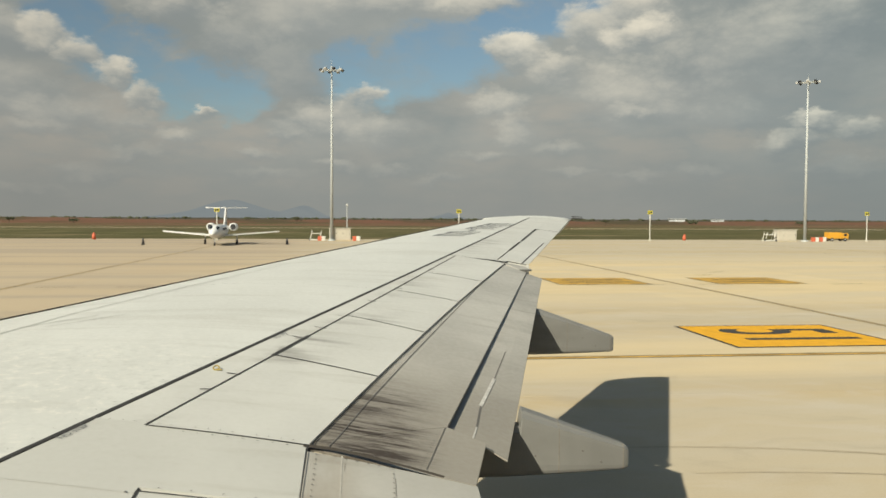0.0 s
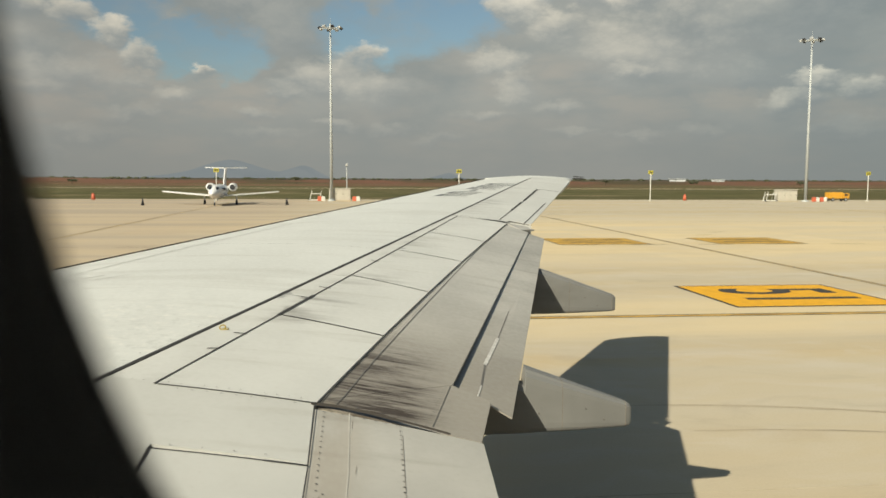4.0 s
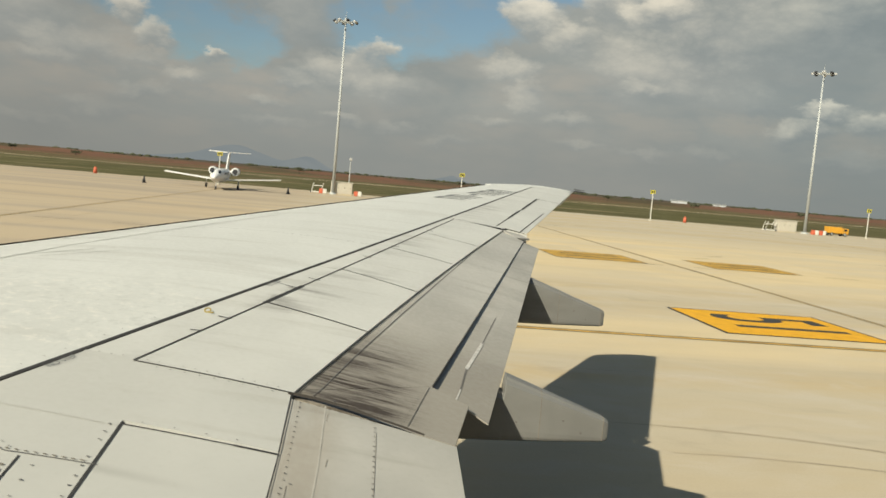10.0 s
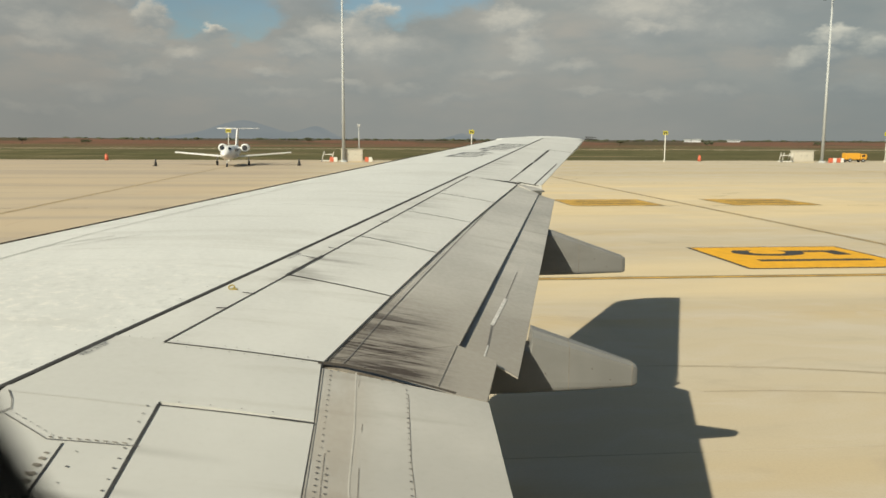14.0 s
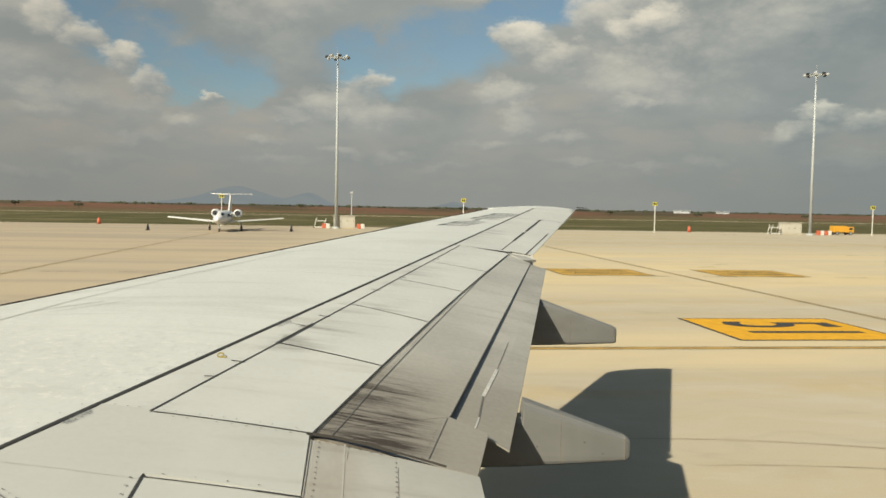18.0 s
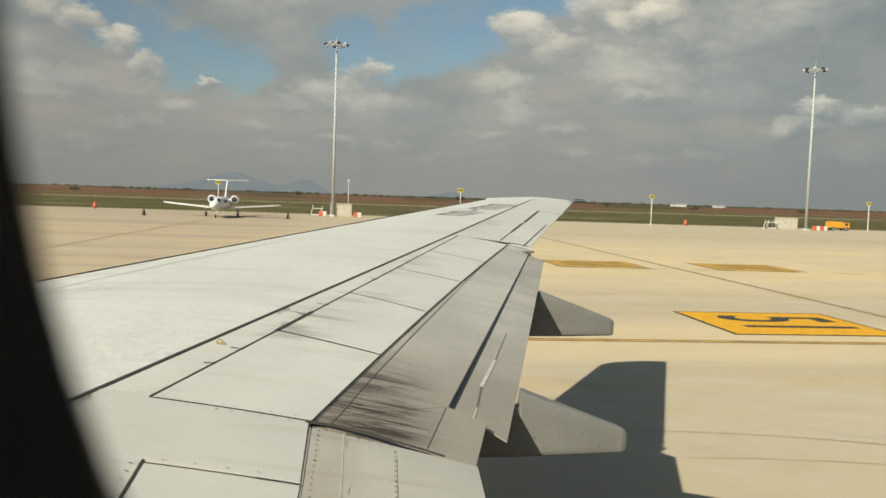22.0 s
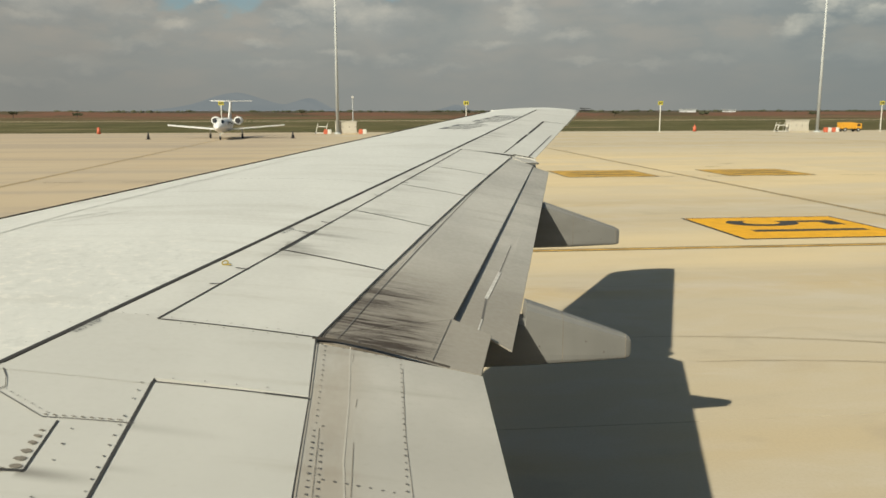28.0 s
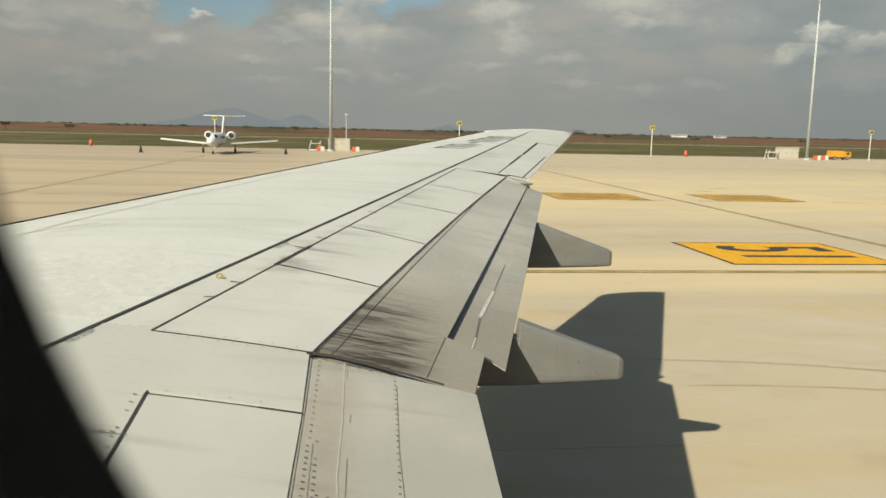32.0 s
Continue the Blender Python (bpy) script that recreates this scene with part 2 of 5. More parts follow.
def wing_paint(name, base, dirt, soot=0.0, scuff=0.0, plume=0.0, band=0.0, rough=0.42, vary=0.06, smears=(), cross=0.0):
    """Worn aircraft paint: mottled, with dirt drawn out along the air stream and, where asked, soot and chalky scuffs."""
    m, t = material(name)
    p = place(t)
    turned = t.n("ShaderNodeMapping", Vector=p)
    turned.inputs["Rotation"].default_value = (0, 0, radians(-6.6))
    q = turned.outputs[0]
    broad = t.noise(q, 1.1, 5)
    fine = t.noise(q, 34.0, 4)
    streak = t.noise(t.vmath("MULTIPLY", q, (0.9, 7.0, 3.0)), 1.0, 4, 0.5)
    c = t.mix(t.ramp(broad, 0.3, 0.7), tuple(k * (1 - vary) for k in base), tuple(min(1, k * (1 + vary)) for k in base))
    patch = t.noise(t.vmath("MULTIPLY", q, (2.4, 1.3, 1.0)), 1.0, 3)
    c = t.mix(t.ramp(patch, 0.42, 0.66, 0.0, 0.5), c, tuple(k * (1 - 2 * vary) for k in base))
    c = t.mix(t.ramp(streak, 0.56, 0.80, 0.0, 0.7), c, dirt)
    c = t.mix(t.ramp(fine, 0.60, 0.85, 0.0, 0.22), c, dirt)
    if scuff:
        spot = t.n("ShaderNodeSeparateXYZ", Vector=p)
        cell = t.noise(t.vmath("ADD", q, t.vmath("MULTIPLY", t.noise(q, 3.0, 2, 0.5, True), (0.16, 0.16, 0.0))), 17.0, 6, 0.66)
        where = t.noise(q, 0.8, 2)
        zone = t.math("MULTIPLY", t.ramp(spot.outputs["Y"], 5.6, 3.6), t.ramp(where, 0.38, 0.58, 0.1, scuff))
        c = t.mix(t.math("MULTIPLY", t.ramp(cell, 0.52, 0.66), zone), c, (0.665, 0.648, 0.60))
        c = t.mix(t.math("MULTIPLY", t.ramp(cell, 0.47, 0.36), zone), c, tuple(k * 0.86 for k in base))
        rub = t.noise(t.vmath("MULTIPLY", q, (0.35, 2.6, 1.0)), 1.0, 4, 0.6)
        fore = t.math("MULTIPLY", t.ramp(rub, 0.52, 0.68, 0.0, 0.45), t.ramp(spot.outputs["Y"], 3.4, 5.0))
        c = t.mix(fore, c, dirt)
    for x0, y0, run, wide, depth in smears:
        off = t.vmath("MULTIPLY", t.vmath("SUBTRACT", p, (x0, y0, 0)), (1.0 / run, 1.0 / wide, 0))
        go = t.n("ShaderNodeSeparateXYZ", Vector=off)
        fade = t.math("MULTIPLY", t.ramp(go.outputs["X"], 0.0, 0.06), t.ramp(go.outputs["X"], 1.0, 0.05))
        side = t.ramp(t.math("ABSOLUTE", t.math("MULTIPLY_ADD", streak, 1.2, t.math("SUBTRACT", go.outputs["Y"], 0.6))), 1.0, 0.0)
        c = t.mix(t.math("MULTIPLY", t.math("MULTIPLY", fade, side), depth), c, (0.10, 0.09, 0.075))
    if band:
        at_b = t.n("ShaderNodeSeparateXYZ", Vector=p)
        across = t.math("ADD", at_b.outputs["X"], t.math("MULTIPLY", at_b.outputs["Y"], 0.10))
        edge = t.noise(t.vmath("MULTIPLY", q, (6.0, 1.5, 1.0)), 1.0, 5, 0.6)
        strip_at = t.math("MULTIPLY", t.ramp(across, -0.30, -0.20), t.ramp(across, 0.06, -0.12))
        c = t.mix(t.math("MULTIPLY", t.math("MULTIPLY", strip_at, t.ramp(edge, 0.38, 0.62, 0.25, 1.0)), band), c, (0.26, 0.21, 0.15))
    if plume:
        at_x = t.n("ShaderNodeSeparateXYZ", Vector=p)
        behind = t.math("SUBTRACT", at_x.outputs["X"], t.math("MULTIPLY_ADD", at_x.outputs["Y"], 0.241, -1.9920))
        drawn = t.noise(t.vmath("MULTIPLY", q, (1.5, 9.0, 1.0)), 1.0, 5, 0.6)
        spot = t.noise(t.vmath("MULTIPLY", q, (0.5, 1.4, 0.0)), 1.0, 2)
        zone = t.math("MULTIPLY", t.ramp(behind, -0.12, 0.01), t.ramp(behind, 0.45, 0.02))
        amount = t.math("MULTIPLY", t.math("MULTIPLY", zone, t.ramp(drawn, 0.42, 0.7)), t.ramp(spot, 0.45, 0.62, 0.15, 1.0))
        c = t.mix(t.math("MULTIPLY", amount, plume, clamp=True), c, (0.10, 0.085, 0.07))
    if cross:
        # bands across the span: dirt and uneven panel shading put into the colour
        wave = t.noise(t.vmath("MULTIPLY", q, (0.5, 1.9, 0.0)), 1.0, 3, 0.5)
        c = t.mix(t.ramp(wave, 0.44, 0.66, 0.0, cross), c, tuple(k * 0.62 for k in base))
        c = t.mix(t.ramp(wave, 0.44, 0.30, 0.0, cross * 0.6), c, tuple(k * 1.18 for k in base))
    if soot:
        sx = t.n("ShaderNodeSeparateXYZ", Vector=q)
        c = t.mix(t.ramp(t.math("MULTIPLY_ADD", broad, 1.2, sx.outputs["Y"]), 4.2, 6.4, 0.85, 0.0), c, (0.275, 0.250, 0.210))
        lines = t.noise(t.vmath("MULTIPLY", q, (2.6, 30.0, 2.0)), 1.0, 8, 0.7)
        wide = t.noise(t.vmath("MULTIPLY", q, (1.3, 4.0, 2.0)), 1.0, 3)
        run = t.math("SUBTRACT", sx.outputs["X"], t.math("MULTIPLY_ADD", sx.outputs["Y"], 0.11, -0.50))
        near = t.math("MULTIPLY", t.math("MULTIPLY", t.ramp(sx.outputs["Y"], 3.25, 4.7, 1.0, 0.0), t.ramp(sx.outputs["Y"], 3.22, 3.36)), t.ramp(run, 0.60, 0.22))
        s = t.math("MULTIPLY", t.ramp(lines, 0.40, 0.64), t.math("MULTIPLY", near, t.ramp(wide, 0.35, 0.62, 0.12, 1.0)))
        c = t.mix(t.math("MULTIPLY", t.math("MULTIPLY", near, t.ramp(wide, 0.32, 0.60, 0.25, 0.6)), min(1.0, soot)), c, (0.165, 0.145, 0.118))
        c = t.mix(t.math("MULTIPLY", s, soot, clamp=True), c, (0.055, 0.042, 0.031))
    return finish(m, t, c, t.ramp(fine, 0.3, 0.7, rough - 0.06, rough + 0.1), 0.0, fine, 0.05, 0.002, spec=0.4)


SMEARS = ((-1.0, 2.40, 0.42, 0.045, 0.20), (-1.19, 2.09, 0.30, 0.05, 0.6), (-0.98, 2.16, 0.18, 0.03, 0.18), (-0.95, 1.95, 0.2, 0.03, 0.2), (-0.89, 4.84, 0.5, 0.05, 0.6), (-0.93, 4.55, 0.22, 0.10, 0.5), (-0.52, 5.52, 0.4, 0.06, 0.4), (-0.34, 6.9, 0.3, 0.08, 0.35))
M_WING = wing_paint("wing_paint", (0.572, 0.575, 0.545), (0.44, 0.432, 0.397), scuff=0.85, vary=0.04)
M_PANEL = wing_paint("panel_paint", (0.540, 0.537, 0.503), (0.40, 0.388, 0.345), plume=0.5, vary=0.04, smears=SMEARS)
# panel paint darkened by the root: the dimmer light is in the colour
M_PANEL_DIM = wing_paint("panel_paint_dimmed", (0.49, 0.486, 0.452), (0.36, 0.345, 0.30), vary=0.035, smears=SMEARS)
M_FLAP = wing_paint("flap_paint", (0.445, 0.430, 0.392), (0.30, 0.28, 0.245), soot=2.0, vary=0.08, cross=0.35)
M_AFT = wing_paint("aft_flap_paint", (0.395, 0.378, 0.340), (0.24, 0.22, 0.185), vary=0.12, soot=0.3, cross=0.6)
M_INNER = wing_paint("inboard_flap_paint", (0.425, 0.412, 0.375), (0.27, 0.25, 0.213), band=0.42, vary=0.09, cross=0.12)
M_FAIR = wing_paint("fairing_paint", (0.195, 0.193, 0.181), (0.125, 0.117, 0.104), vary=0.1)
# near black for real sealant, and for painted shade in gaps and slot
M_SEAL_SHADE = simple("dark_seal_and_shade", (0.035, 0.034, 0.033), 0.8)
M_RIVET = simple("rivet_metal", (0.17, 0.16, 0.145), 0.6, 0.3)
# dark colour for shade painted at the flap gap and leading edge
M_GAP_SHADE = simple("painted_gap_shade", (0.055, 0.045, 0.035), 0.85)
M_MARK = simple("wing_lettering_paint", (0.14, 0.145, 0.15), 0.6)
M_FAINT = simple("faint_worn_line", (0.455, 0.455, 0.43), 0.7, 0, 0.2, 8.0)
M_BRASS = simple("yellow_hook_paint", (0.33, 0.255, 0.06), 0.5)
M_JOINT = simple("dirty_joint", (0.20, 0.18, 0.15), 0.8, 0, 0.3, 14.0)
M_RIDGE = simple("pale_rib_paint", (0.42, 0.40, 0.355), 0.6, 0, 0.1, 12.0)
M_BARE = simple("bare_metal_strip", (0.55, 0.53, 0.49), 0.45, 0.1, 0.25, 30.0)


def concrete():
    m, t = material("apron_concrete")
    p = place(t)
    turned = t.n("ShaderNodeMapping", Vector=p)
    turned.inputs["Rotation"].default_value = (0, 0, radians(-6.6))
    q = turned.outputs[0]
    own = t.n("ShaderNodeObjectInfo").outputs["Random"]
    strips = t.noise(t.vmath("MULTIPLY", q, (0.006, 0.13, 0.0)), 1.0, 5, 0.62)
    bands = t.noise(t.vmath("MULTIPLY", q, (0.02, 0.24, 0.0)), 1.0, 4, 0.6)
    cloud = t.noise(t.vmath("MULTIPLY", q, (0.13, 0.34, 0.0)), 1.0, 6, 0.6)
    swirl = t.noise(t.vmath("MULTIPLY", t.vmath("ADD", q, t.vmath("MULTIPLY", t.noise(q, 0.25, 3, 0.5, True), (4.0, 4.0, 0.0))), (0.5, 0.8, 0.0)), 1.0, 5, 0.55)
    grain = t.noise(q, 26.0, 4, 0.6)
    c = t.mix(t.ramp(strips, 0.38, 0.62), (0.475, 0.372, 0.212), (0.465, 0.405, 0.292))
    c = t.mix(t.ramp(bands, 0.52, 0.70, 0.0, 0.5), c, (0.41, 0.338, 0.225))
    c = t.mix(t.ramp(bands, 0.44, 0.30, 0.0, 0.5), c, (0.50, 0.398, 0.232))
    c = t.mix(t.ramp(cloud, 0.50, 0.66, 0.0, 0.6), c, (0.49, 0.435, 0.335))
    c = t.mix(t.ramp(cloud, 0.44, 0.28, 0.0, 0.4), c, (0.335, 0.28, 0.195))
    c = t.mix(t.ramp(swirl, 0.48, 0.70, 0.0, 0.42), c, (0.51, 0.46, 0.365))
    c = t.mix(t.ramp(swirl, 0.44, 0.28, 0.0, 0.34), c, (0.32, 0.275, 0.20))
    lane = t.math("ADD", t.n("ShaderNodeSeparateXYZ", Vector=q).outputs["Y"], t.math("MULTIPLY_ADD", strips, 10.0, -5.0))
    warm = t.math("MULTIPLY", t.ramp(lane, 29.0, 36.0), t.ramp(lane, 88.0, 60.0))
    warm = t.math("MAXIMUM", warm, t.math("MULTIPLY", t.ramp(lane, 17.5, 19.5), t.ramp(lane, 26.0, 23.0)))
    c = t.mix(t.math("MULTIPLY", warm, t.ramp(cloud, 0.30, 0.62, 0.75, 0.4)), c, (0.70, 0.552, 0.305))
    # towards the left the sun angle's duller light is put into the colour
    left_dulling = t.math("ADD", t.n("ShaderNodeSeparateXYZ", Vector=q).outputs["X"], t.math("MULTIPLY_ADD", cloud, 16.0, -8.0))
    # tone of that dulled side, in two bands, not wear
    worn = t.mix(t.ramp(bands, 0.42, 0.62), (0.43, 0.335, 0.222), (0.315, 0.262, 0.20))
    c = t.mix(t.ramp(left_dulling, 4.0, -12.0, 0.0, 0.8), c, worn)
    c = t.mix(t.math("MULTIPLY", own, 0.35), c, (0.43, 0.375, 0.275))
    c = t.mix(t.ramp(grain, 0.35, 0.75, 0.0, 0.2), c, (0.35, 0.29, 0.20))
    c = t.vmath("MULTIPLY", c, (0.99, 1.0, 1.05))
    return finish(m, t, c, 0.85, 0.0, grain, 0.12, 0.006, spec=0.25)


M_CONCRETE = concrete()


def grassland():
    m, t = material("dry_grassland")
    p = place(t)
    turned = t.n("ShaderNodeMapping", Vector=p)
    turned.inputs["Rotation"].default_value = (0, 0, radians(-6.6))
    q = turned.outputs[0]
    s = t.n("ShaderNodeSeparateXYZ", Vector=q)
    band = t.noise(t.vmath("MULTIPLY", q, (0.008, 0.016, 0.0)), 1.0, 6, 0.62)
    tuft = t.noise(t.vmath("MULTIPLY", q, (0.07, 0.05, 0.0)), 1.0, 6, 0.68)
    dry = t.noise(t.vmath("MULTIPLY", q, (0.02, 0.03, 0.0)), 1.0, 5, 0.6)
    c = t.mix(t.ramp(tuft, 0.36, 0.64), (0.058, 0.062, 0.022), (0.115, 0.10, 0.045))
    c = t.mix(t.ramp(dry, 0.50, 0.66, 0.0, 0.7), c, (0.13, 0.098, 0.052))
    c = t.mix(t.ramp(band, 0.60, 0.68, 0.0, 0.7), c, (0.22, 0.165, 0.105))
    red = t.math("MULTIPLY", t.ramp(s.outputs["Y"], 300.0, 440.0), t.ramp(band, 0.40, 0.52, 0.0, 0.8))
    c = t.mix(red, c, (0.15, 0.075, 0.05))
    streaks = t.noise(t.vmath("MULTIPLY", q, (0.012, 0.075, 0.0)), 1.0, 5, 0.6)
    c = t.mix(t.ramp(streaks, 0.56, 0.66, 0.0, 0.75), c, (0.25, 0.20, 0.125))
    c = t.mix(t.ramp(streaks, 0.44, 0.34, 0.0, 0.6), c, (0.05, 0.046, 0.024))
    dark = t.math("MULTIPLY", t.ramp(s.outputs["Y"], 800.0, 1500.0), 0.8)
    c = t.mix(dark, c, (0.06, 0.056, 0.044))
    return finish(m, t, c, 0.95, 0.0, tuft, 0.3, 0.3, spec=0.1)


M_GRASS = grassland()
M_SIGN_YELLOW = simple("sign_yellow", (0.42, 0.37, 0.035), 0.5)
M_SIGN_ORANGE = simple("truck_yellow_paint", (0.60, 0.30, 0.03), 0.4)
M_LINE = simple("yellow_road_paint", (0.66, 0.34, 0.010), 0.7, 0, 0.14, 3.0)
M_LINE_OLD = simple("worn_yellow_paint", (0.44, 0.265, 0.045), 0.75, 0, 0.4, 1.2)
M_LINE_PALE = simple("pale_worn_line_paint", (0.43, 0.31, 0.13), 0.75, 0, 0.25, 1.2)
M_BLACK = simple("black_road_paint", (0.035, 0.035, 0.034), 0.75, 0, 0.25, 4.0)
M_BLACK_WORN = simple("worn_black_paint", (0.085, 0.075, 0.05), 0.8, 0, 0.3, 2.0)
M_SKID = simple("faint_rubber_on_concrete", (0.375, 0.318, 0.228), 0.85, 0, 0.2, 0.8)
M_BLACK_OLD = simple("faded_black_paint", (0.16, 0.135, 0.09), 0.8, 0, 0.3, 2.0)
M_WHITE = simple("white_road_paint", (0.60, 0.59, 0.54), 0.7, 0, 0.12, 4.0)
M_MAST = simple("galvanised_steel", (0.40, 0.42, 0.42), 0.65, 0.0)
M_CABINET = simple("cream_cabinet", (0.47, 0.44, 0.37), 0.6)
M_ORANGE = simple("orange_plastic", (0.52, 0.12, 0.06), 0.6)
M_JET = simple("white_jet_paint", (0.66, 0.66, 0.65), 0.3)
M_DARK = simple("dark_rubber", (0.03, 0.03, 0.032), 0.7)
# unseen outer skin, kept dark to cut light bounced onto the fairings
M_SKIN_LOW_BOUNCE = simple("blue_grey_low_bounce_skin", (0.16, 0.18, 0.21), 0.4)
M_GLASS = simple("dark_cockpit_glass", (0.02, 0.025, 0.03), 0.12)
M_CABIN = simple("dark_window_surround", (0.34, 0.33, 0.31), 0.85, spec=0.1)
M_LEAF = simple("dark_scrub_leaves", (0.055, 0.06, 0.03), 0.9)
M_BUILD = simple("pale_building_wall", (0.62, 0.63, 0.64), 0.7)


def bank_soil():
    """Red soil showing between patches of dry scrub."""
    m, t = material("red_soil_bank")
    p = t.vmath("MULTIPLY", place(t), (0.012, 0.012, 0.2))
    n1, n2 = t.noise(p, 1.0, 5, 0.6), t.noise(p, 9.0, 4, 0.6)
    c = t.mix(t.ramp(n1, 0.42, 0.56), (0.075, 0.062, 0.036), (0.15, 0.078, 0.052))
    c = t.mix(t.ramp(n2, 0.5, 0.7, 0.0, 0.5), c, (0.075, 0.07, 0.04))
    return finish(m, t, c, 0.95, spec=0.1)


M_RED = bank_soil()
M_LAMP = simple("lamp_glass", (0.42, 0.42, 0.41), 0.2)


# ---- shapes ----
def mesh_of(name, bm):
    bmesh.ops.recalc_face_normals(bm, faces=bm.faces[:])
    me = bpy.data.meshes.new(name)
    bm.to_mesh(me)
    bm.free()
    return me


def part(name, bm, mat, parent=None, label="", smooth=False):
    me = mesh_of(name, bm)
    me.materials.append(mat)
    if smooth:
        for f in me.polygons:
            f.use_smooth = True
    ob = new(name, me)
    if parent is not None:
        ob.parent = parent
    if label:
        ob["label"] = label
    return ob


def thing(name, label, category, m=None, group="", kind=""):
    ob = new(name)
    if m is not None:
        ob.matrix_world = m
    return tagged(ob, label, category, group, kind)


def box(bm, x0, y0, z0, x1, y1, z1, bevel=0.0):
    made = bmesh.ops.create_cube(bm, size=1.0)["verts"]
    bmesh.ops.transform(bm, verts=made, matrix=Matrix.Translation(((x0 + x1) / 2, (y0 + y1) / 2, (z0 + z1) / 2)) @ Matrix.Diagonal((x1 - x0, y1 - y0, z1 - z0, 1)))
    if bevel:
        edges = list({e for v in made for e in v.link_edges})
        bmesh.ops.bevel(bm, geom=edges, offset=bevel, segments=2, affect="EDGES", profile=0.5)
    return bm


def boxed(*a, bevel=0.0):
    return box(bmesh.new(), *a, bevel=bevel)


def rod(bm, a, b, r0, r1=None, sides=10):
    a, b = Vector(a), Vector(b)
    m = Matrix.Translation((a + b) / 2) @ (b - a).to_track_quat("Z", "Y").to_matrix().to_4x4()
    bmesh.ops.create_cone(bm, cap_ends=True, segments=sides, radius1=r0, radius2=r0 if r1 is None else r1, depth=(b - a).length, matrix=m)
    return bm


def rods(*items):
    bm = bmesh.new()
    for it in items:
        rod(bm, *it)
    return bm


def slab_of(corners, z_of, thick, nu=8, nv=4, inset=0.0, lift=0.0):
    """A panel over a plan of four corners (a, b along one edge; d, c along the other), laid on the height z_of(x, y)."""
    a, b, c, d = (Vector((*k, 0)) for k in corners)
    if inset:
        lu = ((b - a).length + (c - d).length) / 2
        lv = ((d - a).length + (c - b).length) / 2
        iu, iv = inset / max(lu, 0.05), inset / max(lv, 0.05)
    else:
        iu = iv = 0.0
    bm = bmesh.new()
    top, low = [], []
    for j in range(nv + 1):
        v = iv + (1 - 2 * iv) * j / nv
        for i in range(nu + 1):
            u = iu + (1 - 2 * iu) * i / nu
            p = (a * (1 - u) + b * u) * (1 - v) + (d * (1 - u) + c * u) * v
            z = z_of(p.x, p.y) + lift
            top.append(bm.verts.new((p.x, p.y, z)))
            low.append(bm.verts.new((p.x, p.y, z - thick)))
    k = nu + 1
    for j in range(nv):
        for i in range(nu):
            q = [j * k + i, j * k + i + 1, (j + 1) * k + i + 1, (j + 1) * k + i]
            bm.faces.new([top[e] for e in q])
            bm.faces.new([low[e] for e in reversed(q)])
    ring = [i for i in range(k)] + [j * k + nu for j in range(1, nv + 1)] + [nv * k + i for i in range(nu - 1, -1, -1)] + [j * k for j in range(nv - 1, 0, -1)]
    for e, f in zip(ring, ring[1:] + ring[:1]):
        bm.faces.new((top[f], top[e], low[e], low[f]))
    return bm


# ---- the wing ----
def x_lead(y):
    return -5.2687 + 0.4172 * y


def x_rear(y):
    return -1.13 + 0.1652 * y + 0.00469 * y * y


def x_seam(y):
    return -2.3080 + 0.2684 * y


def x_spoiler(y):
    return -1.9920 + 0.2410 * y


def x_trail(y):
    return -1.1404 + 0.2341 * y


def top_z(x, y):
    """Height of the wing's upper skin."""
    a, b = x_lead(y), x_rear(y)
    chord = max(b - a, 0.3)
    c = (x - a) / chord
    z = 2.68 + 0.073 * y
    if c > 0.4:
        z -= 0.045 * chord * ((c - 0.4) / 0.6) ** 2
    else:
        z -= 0.03 * chord * ((0.4 - max(c, 0.0)) / 0.4) ** 2.5
    return z


def flap_z(x, y):
    behind = x - x_rear(y)
    return top_z(x_rear(y), y) - 0.008 - 0.215 * max(behind, 0.0)


def aft_z(x, y):
    return flap_z(x, y) - 0.012 - 0.0045 * max(0.0, 8.6 - y) - 0.1 * max(0.0, x - x_rear(y) - 0.55)


wing = thing("aircraft_wing", "white-grey swept airliner wing with drooped flaps and worn paint", "wing")


def wing_core():
    """The closed body under the panels: rounded nose, flat underside, up to the rear of the spoilers."""
    bm = bmesh.new()
    rows = []
    for y in (0.1, 1.2, 2.2, 3.27, 4.3, 5.7, 7.2, 8.5, 8.925, 8.945, 10.4, 12.0, 13.4, 14.27):
        a, b = x_lead(y), x_rear(y) - 0.01
        if y > 8.93:
            b = x_trail(y) - 0.06
        if y < 3.27:
            b = x_rear(3.27) - 0.02
        chord = b - a
        row = []
        for c in (1.0, 0.8, 0.6, 0.4, 0.2, 0.1, 0.04):
            x = a + c * chord
            row.append(bm.verts.new((x, y, top_z(x, y) - 0.035)))
        nose = top_z(a, y) - 0.03 * chord
        row.append(bm.verts.new((a + 0.05 * chord, y, nose)))
        for c in (0.08, 0.2, 0.5, 0.8, 1.0):
            x = a + c * chord
            row.append(bm.verts.new((x, y, min(nose, top_z(x, y) - 0.05) - 0.09 * chord * min(1.0, 4 * c ** 0.5 * (1 - c)))))
        rows.append(row)
    for r, s in zip(rows, rows[1:]):
        for i in range(len(r)):
            k = (i + 1) % len(r)
            bm.faces.new((r[i], r[k], s[k], s[i]))
    bm.faces.new(rows[0])
    bm.faces.new(list(reversed(rows[-1])))
    return bm


# the body is coloured near black so the panel gaps look shaded
part("wing_box", wing_core(), M_SEAL_SHADE, wing, "inner structure coloured dark for the shade in the panel gaps")


